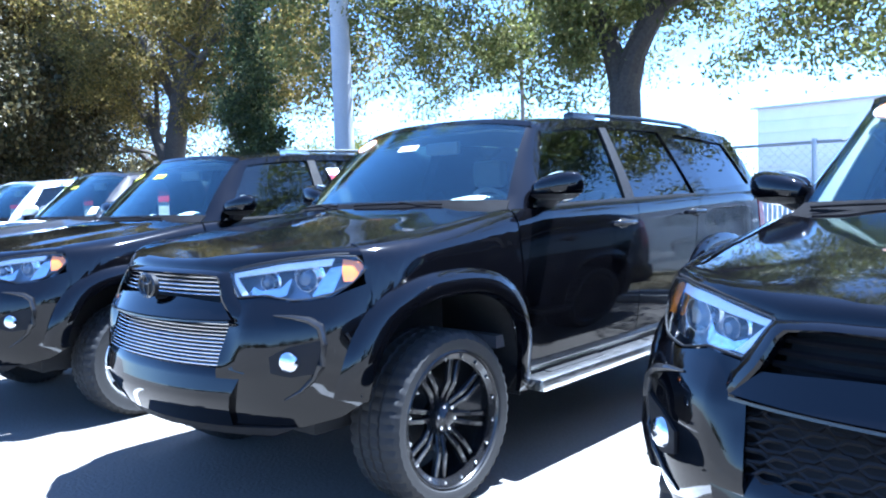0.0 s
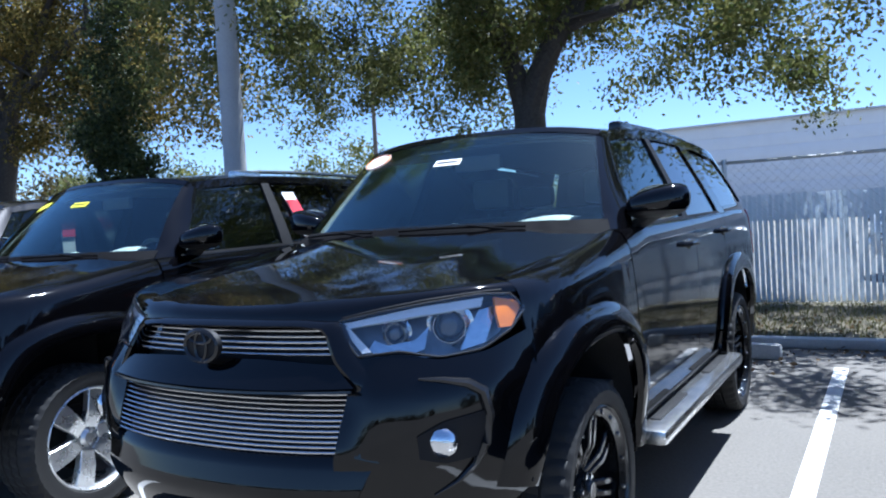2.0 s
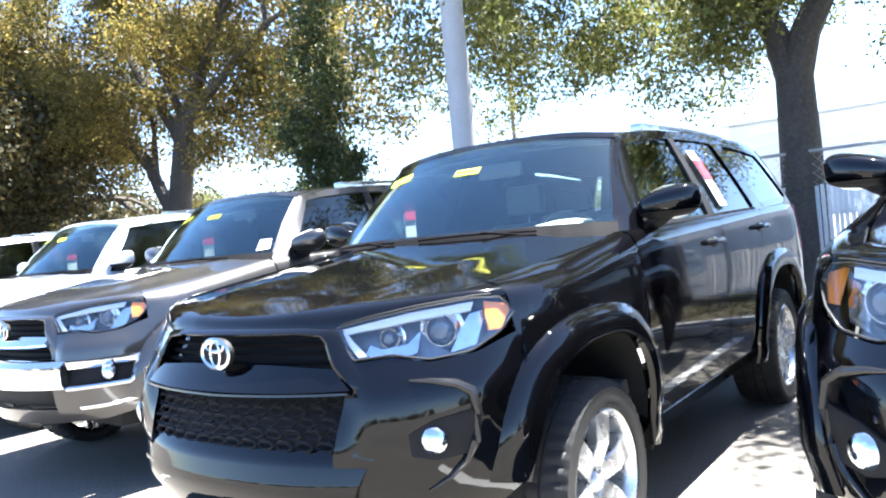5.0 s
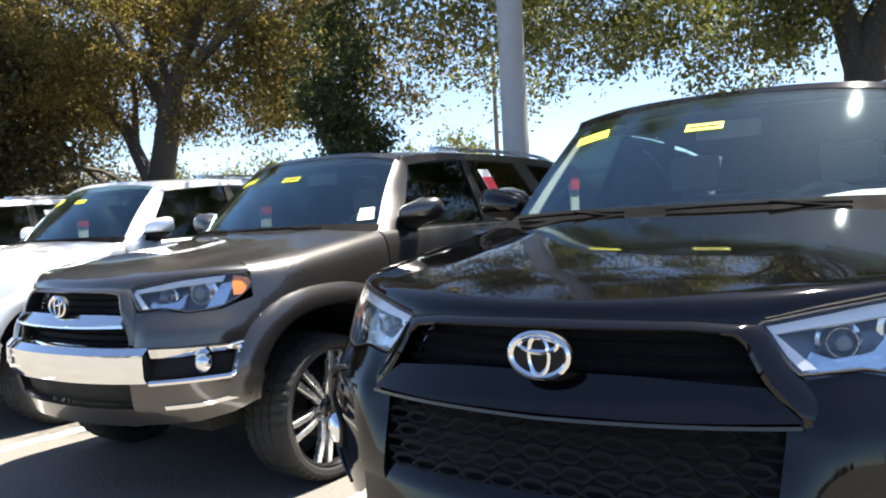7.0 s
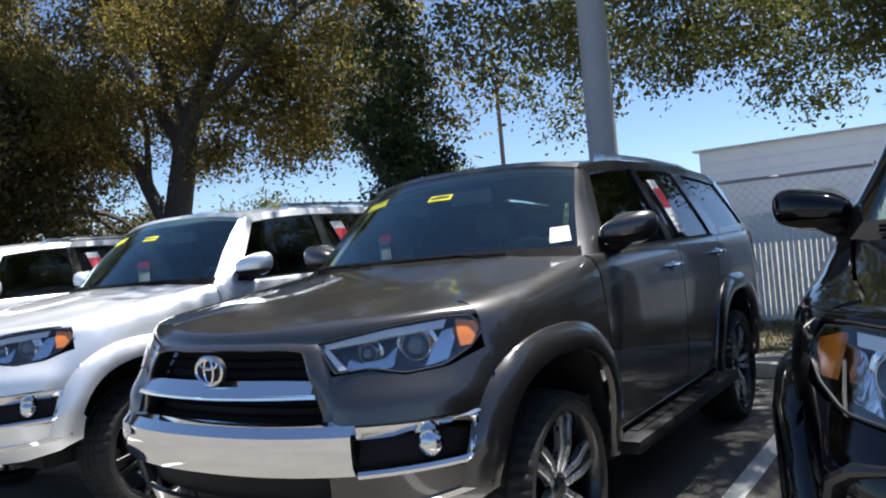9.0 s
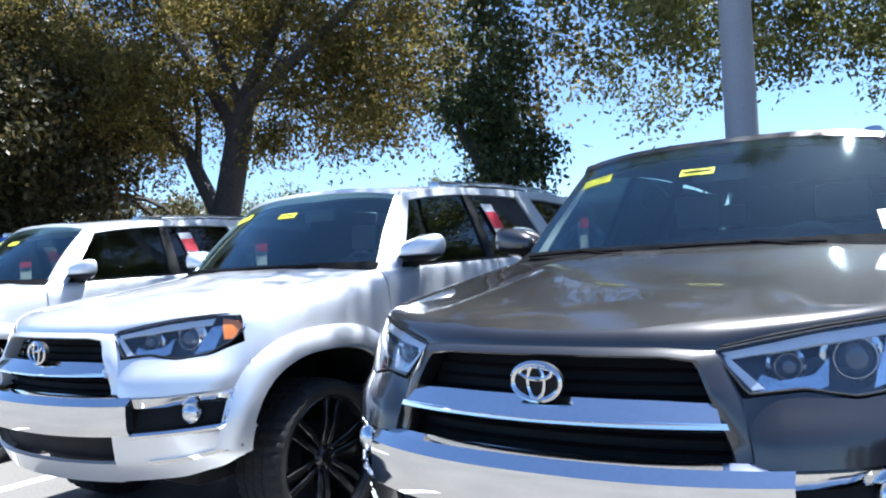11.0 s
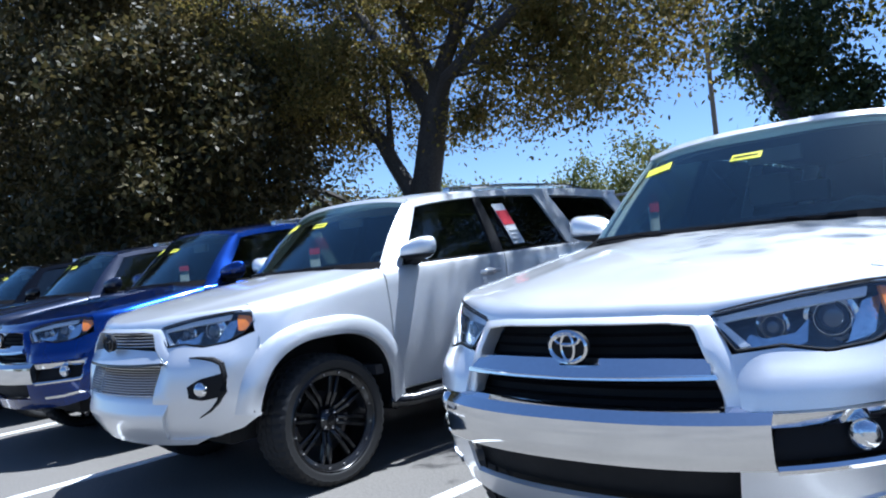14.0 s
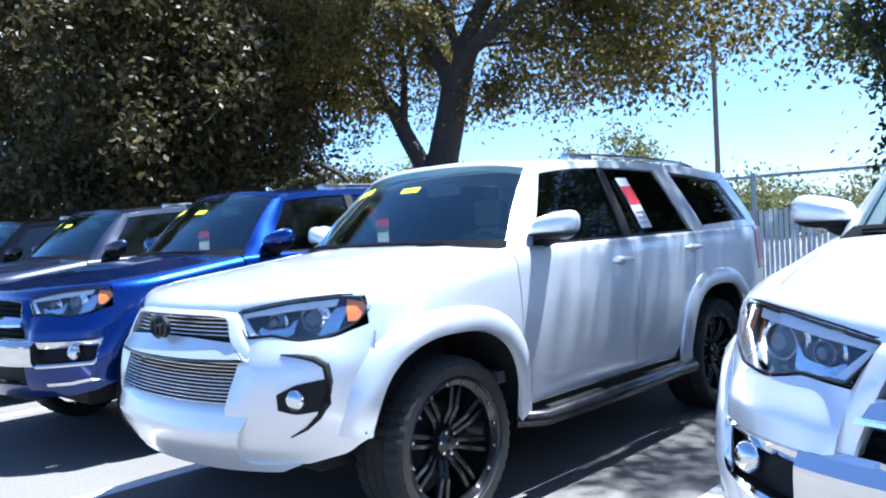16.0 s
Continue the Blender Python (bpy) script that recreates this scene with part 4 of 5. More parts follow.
    put("headliner", lambda: patch(lambda s, y: roof(s * 0.95, y) - Vector((0, 0, 0.05)), [(-1, 1.98), (1, 1.98)], [(-1, 4.5), (1, 4.5)], 7, 6, 0.01), DASH_PAPER if P == WHITE_PAINT else SEAT, car)
    def ring_wheel():
        b = bmesh.new()
        r = []
        for k in range(28):
            a = 2 * math.pi * k / 28
            r.append((0.36 + 0.185 * math.cos(a), 1.96 - 0.09 * math.sin(a), 1.14 + 0.165 * math.sin(a)))
        tube(r + r[:1], [0.014] * 29, 6, b)
        box(b, 0.28, 1.93, 1.09, 0.44, 1.98, 1.18, 0.02)
        box(b, 0.19, 1.955, 1.12, 0.53, 1.975, 1.15)
        return b
    put("steering_wheel", ring_wheel, INTERIOR, car)
    for x in (-0.37, 0.37):
        def seat_back(x=x, y=2.62):
            b = boxed(x - 0.25, y, 0.72, x + 0.25, y + 0.14, 1.30, bevel=0.05)
            bmesh.ops.rotate(b, verts=b.verts, cent=(x, y, 0.72), matrix=Matrix.Rotation(radians(-12), 3, "X"))
            return b
        st = put("seat", seat_back, SEAT, car, "", str(x))
        put("seat_cushion", lambda x=x: boxed(x - 0.26, 2.14, 0.66, x + 0.26, 2.68, 0.84, bevel=0.05), SEAT, st, "", str(x))
        put("headrest", lambda x=x: boxed(x - 0.13, 2.76, 1.33, x + 0.13, 2.86, 1.52, bevel=0.04), SEAT, st, "", str(x))
    put("rear_bench", lambda: boxed(-0.68, 3.50, 0.66, 0.68, 3.66, 1.32, bevel=0.05), SEAT, car)
    for x in (-0.4, 0.4):
        put("headrest", lambda x=x: boxed(x - 0.13, 3.52, 1.34, x + 0.13, 3.62, 1.48, bevel=0.04), SEAT, car, "", "rear" + str(x))
    put("inner_mirror", lambda: boxed(-0.13, 1.90, 1.52, 0.13, 1.935, 1.595, bevel=0.015), INTERIOR, car)
    put("pillar_lining", lambda: patch(screen, [(0.90, 0.08), (0.975, 0.06)], [(0.93, 0.97), (0.985, 0.97)], 4, 10, 0.006, True, -0.03), LINING, car)
    # stickers on the windscreen
    if tags:
        sm = YELLOW if sign == "yellow" else DASH_PAPER
        def sticker(a, b, name, mat):
            ob = part(name, patch(screen, [a[0], a[1]], [b[0], b[1]], 4, 3, 0.002, False, 0.003), mat, car, "small yellow windscreen sticker" if mat == YELLOW else "small white windscreen sticker")
            return ob
        st = sticker(((-0.15, 0.66), (0.06, 0.66)), ((-0.15, 0.725), (0.06, 0.725)), "sticker", sm)
        part("print", patch(screen, [(-0.13, 0.688), (0.04, 0.688)], [(-0.13, 0.700), (0.04, 0.700)], 3, 2, 0.001, False, 0.005), TRIM, st)
        if sign == "white":
            rd = bmesh.new()
            bmesh.ops.create_cone(rd, cap_ends=True, segments=24, radius1=0.085, radius2=0.085, depth=0.004)
            ring = oval(0.078, 0.078, 0.008, 24)
            n = (screen(-0.83, 0.86) - screen(-0.83, 0.84)).cross(screen(-0.82, 0.85) - screen(-0.84, 0.85)).normalized()
            n = n if n.y < 0 else -n
            turn = Matrix.Translation(screen(-0.80, 0.84) + n * 0.006) @ n.to_track_quat("Z", "Y").to_matrix().to_4x4() @ Matrix.Diagonal((1.15, 0.75, 1, 1))
            bmesh.ops.transform(rd, matrix=turn, verts=rd.verts)
            bmesh.ops.transform(ring, matrix=turn @ Matrix.Rotation(radians(90), 4, "X"), verts=ring.verts)
            st = part("round_sticker", rd, DASH_PAPER, car, "oval white sticker with orange rim")
            part("sticker_rim", ring, AMBER, st)
        else:
            sticker(((-0.87, 0.70), (-0.66, 0.73)), ((-0.89, 0.785), (-0.68, 0.815)), "sticker", sm)
    if red_tag:
        tg = part("window_tag", patch(cabin, [(2.78, 0.10), (2.91, 0.10)], [(2.73, 0.78), (2.86, 0.78)], 3, 6, 0.003, False, 0.004), DASH_PAPER, car, "white and red hanging price tag")
        part("tag_band", patch(cabin, [(2.760, 0.42), (2.884, 0.42)], [(2.738, 0.66), (2.866, 0.66)], 3, 3, 0.002, False, 0.008), RED, tg, "red band")
        for k in range(3):
            v = 0.16 + 0.07 * k
            part("print", patch(cabin, [(2.785, v), (2.89, v)], [(2.783, v + 0.02), (2.888, v + 0.02)], 3, 2, 0.001, False, 0.007), GALV, tg)
        inner = part("far_window_tag", boxed(-0.775, 2.05, 1.20, -0.768, 2.15, 1.46), DASH_PAPER, car, "white tag with red head behind the far window")
        part("tag_band", boxed(-0.767, 2.048, 1.36, -0.763, 2.152, 1.465), RED, inner)
    if dash_paper:
        sh = part("dash_paper", patch(lambda u, v: Vector((u, 1.48 + 0.08 * v, 1.232 + 0.022 * v + 0.02 * math.sin(u * 9 + v * 3))), [(0.05, 0), (0.60, 0)], [(0.10, 1), (0.66, 1)], 8, 4, 0.003), DASH_PAPER, car, "loose white papers on the dashboard")
    if corner_card:
        part("corner_card", patch(screen, [(0.84, 0.08), (0.955, 0.10)], [(0.84, 0.24), (0.945, 0.26)], 3, 3, 0.002, False, 0.006), DASH_PAPER, car, "white card in the windscreen corner")
    return car


def resample_xy(pts, n):
    return [(p.x, p.y) for p in resample(pts, n)]


def material_red():
    m = bpy.data.materials.get("tail_lamp_red")
    return m or material("tail_lamp_red", (0.35, 0.008, 0.01), 0.15, 0, 0.8, 0.1)


# ---------------------------------------------------------------- ground
def flat(x0, y0, x1, y1, z, nx=1, ny=1):
    bm = bmesh.new()
    vs = [[bm.verts.new((x0 + (x1 - x0) * i / nx, y0 + (y1 - y0) * j / ny, z)) for i in range(nx + 1)] for j in range(ny + 1)]
    for j in range(ny):
        for i in range(nx):
            bm.faces.new((vs[j][i], vs[j][i + 1], vs[j + 1][i + 1], vs[j + 1][i]))
    return bm


I4 = Matrix.Identity(4)
solo("ground", flat(-400, -400, 400, 400, 0), ASPHALT, I4, "pale worn asphalt of a car park", "ground", kind="structure")
solo("verge", flat(-60, 6.2, 40, 10.4, 0.012), GRASS_SOIL, I4, "dry soil strip with thin grass and fallen leaves", "ground", kind="structure")
for x in (4.05, 1.42, -1.24, -4.15, -6.72, -9.40, -12.05, -14.75, -17.4, -20.1, -22.8):
    solo("parking_line", boxed(x - 0.05, -0.35, 0.0, x + 0.05, 5.2, 0.005), LINE, I4, "worn white parking bay line on asphalt", "road marking", "parking bay lines", smooth=False)
kerb = bmesh.new()
box(kerb, -60, 6.05, 0, 40, 6.2, 0.09, 0.02)
solo("kerb", kerb, CONCRETE, I4, "low concrete kerb before the verge", "kerb", kind="structure")


def wheel_stop(x, y):
    b = boxed(-0.9, -0.08, 0, 0.9, 0.08, 0.13, bevel=0.035)
    for v in b.verts:
        if v.co.z > 0.06:
            v.co.y *= 0.7
    return solo("wheel_stop", b, CONCRETE, Matrix.Translation((x, y, 0)), "pale concrete wheel stop on asphalt", "wheel stop", "wheel stops")


first_stop = wheel_stop(0.05, 5.5)
for x in (2.75, -2.6, -5.4, -8.0, -10.8, -13.5, -16.2, -18.9):
    copy_thing(first_stop, Matrix.Translation((x, 5.5, 0)))


# ---------------------------------------------------------------- fence
def fence(x0, x1, y, height=1.885):
    f = thing("chain_link_fence", Matrix.Translation((x0, y, 0)), "chain-link fence with pale vertical slats and a top rail", "fence")
    n = int((x1 - x0) / 2.9)
    for k in range(n + 1):
        part("fence_post", tube([(2.9 * k, 0, 0), (2.9 * k, 0, height + 0.05)], [0.034, 0.034], 10), GALV, f)
    part("top_rail", tube([(0, 0, height), (2.9 * n, 0, height)], [0.022, 0.022], 8), GALV, f)
    part("tension_wire", tube([(0, 0, 0.06), (2.9 * n, 0, 0.06)], [0.004, 0.004], 5), GALV, f)
    wire = bmesh.new()
    L, h, s = 2.9 * n, height - 0.05, 0.115
    k = -h
    while k < L:
        for sg in (1, -1):
            a0, a1 = max(k, 0), min(k + h, L)
            if a1 <= a0:
                continue
            z0, z1 = 0.05 + (a0 - k), 0.05 + (a1 - k)
            if sg < 0:
                z0, z1 = h + 0.1 - z0, h + 0.1 - z1
            tube([(a0, 0.006 * sg, z0), (a1, 0.006 * sg, z1)], [0.0022, 0.0022], 3, wire)
        k += s
    tagged(part("wire_mesh", wire, GALV, f, "woven steel wire mesh"), kind="stuff")
    sl = mesh_of(boxed(-0.024, -0.004, 0.07, 0.024, 0.004, 1.44, bevel=0.0), "slat", False)
    rng = random.Random(4)
    count = int(L / 0.066)
    rest = bmesh.new()
    for i in range(count):
        x = 0.05 + i * 0.066
        wx = x0 + x
        if -6.8 < wx < 4.5 or -12.0 < wx < -9.2:
            o = part("slat", sl, SLAT, f)
            o.matrix_basis = Matrix.Translation((x, 0, rng.uniform(-0.02, 0.012))) @ Matrix.Rotation(rng.gauss(0, 0.12), 4, "Z") @ Matrix.Rotation(rng.gauss(0, 0.004), 4, "Y")
        else:
            box(rest, x - 0.024, -0.004, 0.07, x + 0.024, 0.004, 1.44 + rng.uniform(-0.02, 0.01))
    tagged(part("slats", rest, SLAT, f, "", False), kind="stuff")
    return f


fence(-32.0, 14.6, 9.1)


# ---------------------------------------------------------------- grass and litter
def blades(x0, x1, y0, y1, count, h, seed):
    r = np.random.RandomState(seed)
    b = np.stack([r.uniform(x0, x1, count), r.uniform(y0, y1, count), np.full(count, 0.01)], 1)
    a = r.uniform(0, 2 * np.pi, count)
    w = np.stack([np.cos(a), np.sin(a), np.zeros(count)], 1) * 0.006
    tip = np.stack([r.normal(0, 0.35, count), r.normal(0, 0.35, count), np.ones(count)], 1) * (h * r.uniform(0.4, 1.3, (count, 1)))
    v = np.stack([b - w, b + w, b + tip], 1).reshape(-1, 3)
    me = bpy.data.meshes.new("grass")
    me.from_pydata(v.tolist(), [], np.arange(len(v)).reshape(-1, 3).tolist())
    return me


def litter(x0, x1, y0, y1, count, seed):
    r = random.Random(seed)
    cs = [(r.uniform(x0, x1), r.uniform(y0, y1), 0.014) for _ in range(90)]
    return leaves(cs, [r.uniform(0.3, 1.4) for _ in cs], count, 0.05, 0.028, seed, 0.006)


# ---------------------------------------------------------------- trees
def leaves(centres, sizes, count, length, width, seed, flatten=0.75):
    """Small pointed leaves scattered in clumps, as one mesh."""
    r = np.random.RandomState(seed)
    idx = r.choice(len(centres), count, p=np.array(sizes) ** 2 / np.sum(np.array(sizes) ** 2))
    c = np.array(centres)[idx]
    g = r.normal(0, 1, (count, 3)) * np.array(sizes)[idx][:, None] * 0.5
    g[:, 2] *= flatten
    p = c + g
    d = r.normal(0, 1, (count, 3))
    d[:, 2] -= 0.5
    d /= np.linalg.norm(d, axis=1)[:, None]
    e = np.cross(d, r.normal(0, 1, (count, 3)))
    e /= np.linalg.norm(e, axis=1)[:, None]
    s = r.uniform(0.6, 1.35, (count, 1))
    q = np.stack([p, p + d * length * s * 0.5 + e * width * s * 0.5, p + d * length * s, p + d * length * s * 0.5 - e * width * s * 0.5], 1).reshape(-1, 3)
    me = bpy.data.meshes.new("crown")
    me.vertices.add(len(q))
    me.vertices.foreach_set("co", q.ravel().astype(np.float32))
    me.loops.add(len(q))
    me.loops.foreach_set("vertex_index", np.arange(len(q), dtype=np.int32))
    me.polygons.add(count)
    me.polygons.foreach_set("loop_start", np.arange(0, len(q), 4, dtype=np.int32))
    me.update(calc_edges=True)
    return me


def grow(bm, rng, p, d, length, radius, depth, tips, droop=0.0, spread=0.6):
    """A limb that bends, tapers and divides; its ends go to tips."""
    pts, rad = [p.copy()], [radius]
    n = 5
    for i in range(n):
        d = (d + Vector((rng.gauss(0, 0.16), rng.gauss(0, 0.16), rng.gauss(0.02, 0.10) - droop * 0.08))).normalized()
        p = p + d * (length / n)
        pts.append(p.copy())
        rad.append(radius * (1 - 0.42 * (i + 1) / n))
        if depth <= 2 and i >= 2:
            tips.append((p.copy(), depth))
    tube(pts, rad, 9 if depth > 2 else 5, bm)
    if depth <= 0:
        tips.append((p.copy(), 0))
        return
    for k in range(2 if depth > 3 else 3):
        ax = Vector((rng.gauss(0, 1), rng.gauss(0, 1), rng.gauss(0, 0.55)))
        nd = (d * (1 - spread * 0.3) + ax.normalized() * spread).normalized()
        grow(bm, rng, p, nd, length * rng.uniform(0.62, 0.84), rad[-1] * rng.uniform(0.58, 0.78), depth - 1, tips, droop, spread)


def tree(name, x, y, seed, height, radius, limbs, leaf_mat, count, label, clump=1.1, leaf=0.10, droop=0.3, lean=(0, 0), depth=3, low=None, spread=0.6, domes=(), low_limbs=(), bent=()):
    """A trunk that forks into limbs, and a loose crown of leaves round the twigs and in free domes."""
    rng = random.Random(seed)
    t = thing(name, Matrix.Translation((x, y, 0)), label, "tree")
    bm = bmesh.new()
    top = Vector((lean[0], lean[1], height))
    pts = [Vector((0, 0, -0.1)), Vector((0, 0, 0.25)), Vector((lean[0] * 0.14 + 0.02, lean[1] * 0.14, height * 0.52)), top]
    tube(pts, [radius * 1.5, radius * 1.12, radius, radius * 0.86], 14, bm)
    tips = []
    for dx, dy, dz, ln, rr in limbs:
        grow(bm, rng, top + Vector((0, 0, -0.15)), Vector((dx, dy, dz)).normalized(), ln, radius * rr, depth, tips, droop, spread)
    for z, dx, dy, dz, ln, rr in low_limbs:
        grow(bm, rng, Vector((lean[0] * z / height, 0, z)), Vector((dx, dy, dz)).normalized(), ln, radius * rr, depth, tips, droop, spread)
    for r0, line, sub in bent:
        pts = [Vector(p) for p in line]
        tube(pts, [radius * r0 * (1 - 0.5 * i / (len(pts) - 1)) for i in range(len(pts))], 10, bm)
        d = (pts[-1] - pts[-2]).normalized()
        for k in range(2):
            nd = (d + Vector((rng.gauss(0, 0.4), rng.gauss(0, 0.4), rng.gauss(0.1, 0.25)))).normalized()
            grow(bm, rng, pts[-1] - d * 0.05, nd, 1.9, radius * r0 * 0.40, sub, tips, droop, spread)
        for i in range(1, len(pts) - 1):
            nd = (d + Vector((rng.gauss(0, 0.8), rng.gauss(0, 0.8), rng.gauss(0.1, 0.5)))).normalized()
            grow(bm, rng, pts[i], nd, 1.5, radius * r0 * 0.26, 1, tips, droop, spread)
    part("trunk", bm, BARK, t, "rough grey-brown trunk and limbs")
    cs = [tuple(p) for p, _ in tips if low is None or p.z > low]
    for cx, cy, cz, rx, ry, rz, n in domes:
        for _ in range(n):
            v = Vector((rng.gauss(0, 1), rng.gauss(0, 1), rng.gauss(0, 1))).normalized() * rng.uniform(0.35, 1.0)
            cs.append((cx + v.x * rx, cy + v.y * ry, cz + v.z * rz + 0.3 * math.sin(v.x * 7)))
    sz = [clump * rng.uniform(0.45, 1.2) for _ in cs]
    tagged(part("crown", leaves(cs, sz, count, leaf, leaf * 0.55, seed), leaf_mat, t, "small leaves in loose clumps with gaps"), kind="stuff")
    return t


solo("grass", blades(-14, 7, 6.25, 9.6, 26000, 0.07, 8), GRASS, I4, "thin dry grass on the verge", "grass", kind="stuff")
solo("leaf_litter", litter(-13, 6, 5.7, 9.2, 9000, 9), LITTER, I4, "fallen brown oak leaves along the kerb", "fallen leaves", kind="stuff")
OAK = "broad live oak behind the fence, forked trunk, small dense leaves"
tree("oak_tree", -2.93, 9.3, 11, 3.0, 0.27, (), LEAF_OAK, 270000, OAK, 0.52, 0.082, 0.5, (0.02, 0), low=3.4,
     # Domes at heights 8.9 and 6.0: unseen limbless leaves added to cast dappled shade.
     domes=((0.2, 1.4, 5.4, 6.8, 3.0, 2.3, 150), (-4.3, -1.6, 4.5, 2.2, 2.4, 1.2, 34), (4.6, -0.6, 4.3, 3.0, 2.4, 1.3, 44), (2.6, 1.0, 3.5, 1.9, 1.2, 0.8, 22), (-1.8, 1.0, 3.8, 1.6, 1.0, 0.9, 12), (-3.0, -2.5, 8.9, 5.4, 2.4, 1.5, 230), (2.0, -3.4, 6.0, 2.6, 1.2, 0.9, 26), (5.8, -1.9, 6.0, 2.4, 1.6, 0.9, 30), (-5.6, 1.2, 4.4, 1.4, 1.2, 1.0, 24), (-3.2, 0.5, 4.3, 2.0, 1.2, 1.0, 24)),
     bent=((0.70, ((0, 0, 2.75), (-0.15, 0, 3.42), (-0.38, 0, 4.05), (-0.68, -0.1, 4.7), (-0.9, -0.2, 5.4), (-1.3, -0.3, 6.2)), 2),
           (0.78, ((0.02, 0, 2.75), (0.19, 0, 3.42), (0.45, 0.05, 3.92), (0.76, 0.1, 4.3), (0.92, 0.2, 4.8), (1.2, 0.3, 5.8)), 2),
           (0.38, ((0.60, 0.08, 4.08), (1.0, 0, 4.16), (1.44, -0.1, 4.17), (2.0, -0.2, 4.22), (2.6, -0.3, 4.4), (3.4, -0.4, 4.7)), 1)))
tree("oak_tree", -18.35, 10.0, 7, 4.5, 0.32, (), LEAF_RED, 175000, "very broad old oak with dark spreading limbs", 0.62, 0.10, 0.3, (0.85, 0), low=3.5,
     domes=((0.8, 1.6, 6.8, 7.4, 3.0, 3.2, 190), (5.7, -0.6, 5.2, 3.4, 2.6, 1.5, 34), (-4.4, 0.5, 5.6, 3.0, 2.0, 1.5, 30), (5.4, 0.4, 4.4, 3.4, 2.0, 1.3, 70), (2.9, 1.2, 4.6, 2.2, 1.2, 1.3, 30)),
     bent=((0.62, ((0.0, 0, 2.2), (-0.28, 0, 2.75), (-0.68, 0, 3.35), (-1.03, 0, 3.95), (-1.55, -0.1, 4.5), (-2.5, -0.2, 5.0), (-3.5, -0.3, 5.6), (-4.3, -0.4, 6.3)), 2),
           (0.30, ((-0.85, 0.1, 3.6), (-0.80, 0.1, 4.2), (-0.75, 0.1, 4.8), (-0.9, 0.1, 5.6)), 1),
           (0.66, ((0.78, 0, 4.2), (0.92, 0, 4.8), (1.15, 0.1, 5.3), (1.6, 0.2, 6.0), (2.2, 0.3, 6.9)), 2),
           (0.56, ((0.62, 0, 4.0), (0.45, 0, 4.5), (-0.05, -0.1, 5.3), (-0.7, -0.2, 6.2), (-1.3, -0.3, 7.3)), 2),
           (0.36, ((0.90, 0, 4.5), (0.75, -0.1, 5.2), (0.35, -0.2, 6.1), (0.0, -0.3, 7.4)), 2),
           (0.34, ((1.0, 0, 4.8), (1.5, -0.1, 5.5), (2.4, -0.2, 6.2), (3.4, -0.3, 7.1)), 2),
           (0.30, ((-1.1, 0, 4.1), (-1.6, -0.2, 4.9), (-2.2, -0.3, 5.5), (-2.9, -0.4, 6.1)), 1),
           (0.50, ((0.85, 0, 4.3), (1.35, -0.2, 4.75), (2.1, -0.4, 4.95), (2.9, -0.5, 5.2), (3.8, -0.6, 5.55), (5.2, -0.7, 6.1)), 2)))
tree("oak_tree", -26.0, 9.4, 21, 2.2, 0.36, ((-0.7, -0.3, 0.9, 3.6, 0.6), (0.7, -0.3, 0.9, 3.4, 0.6), (0.1, 0.6, 1.0, 3.6, 0.6), (0.2, -0.9, 0.7, 3.4, 0.5)), LEAF_DARK, 160000, "dense dark oak with foliage hanging low over the cars", 0.8, 0.15, 1.2, low=2.0,
     domes=((-0.5, -0.8, 5.6, 6.4, 5.4, 3.9, 210), (3.6, -1.6, 3.2, 2.2, 2.4, 1.5, 30), (-4.0, -2.0, 3.0, 4.0, 2.6, 1.6, 44)))
tree("oak_tree", -36.0, 11.0, 31, 2.4, 0.38, ((-0.7, -0.3, 0.9, 3.8, 0.6), (0.7, -0.3, 0.9, 3.8, 0.7), (0.1, 0.6, 1.0, 3.6, 0.6)), LEAF_RED, 60000, "broad oak with thinning reddish-brown leaves", 1.8, 0.19, 0.8, low=1.7,
     domes=((0, -1.0, 5.4, 6.5, 5.0, 4.0, 120),))
tree("cedar_tree", -9.2, 6.75, 5, 2.0, 0.10, ((0.03, 0, 1.0, 1.5, 0.8), (-0.2, 0.1, 1.0, 0.9, 0.5), (0.2, 0.1, 1.0, 0.9, 0.5)), LEAF_CEDAR, 13500, "upright dark green cedar standing in the verge", 0.34, 0.075, 0.2, depth=0, low=1.7, spread=0.4,
     domes=((0.0, 0, 2.3, 0.66, 0.6, 0.6, 26), (0.0, 0, 3.2, 0.70, 0.6, 0.75, 30), (0.05, 0, 4.1, 0.5, 0.45, 0.7, 16), (0.1, 0, 4.9, 0.25, 0.25, 0.5, 7)))


# ---------------------------------------------------------------- poles
lp = thing("light_pole", Matrix.Translation((-6.28, 6.50, 0)), "thick grey concrete light pole standing in the verge", "light pole")
part("pole_shaft", tube([(0, 0, 0), (0, 0, 4), (0, 0, 9)], [0.165, 0.15, 0.13], 20), POLE, lp)
part("pole_foot", tube([(0, 0, 0), (0, 0, 0.30), (0, 0, 0.34)], [0.30, 0.30, 0.26], 20), CONCRETE, lp)
part("pole_cap", tube([(0, 0, 9.0), (0, 0, 9.06)], [0.15, 0.10], 16), GALV, lp)
up = thing("utility_pole", Matrix.Translation((-21.5, 31.8, 0)), "slim brown wooden utility pole in the distance", "utility pole")
part("pole_shaft", tube([(0, 0, 0), (0, 0, 9.5)], [0.13, 0.10], 12), WOODPOLE, up)
part("insulator_cap", boxed(-0.1, -0.1, 9.3, 0.1, 0.1, 9.55, bevel=0.03), GALV, up)


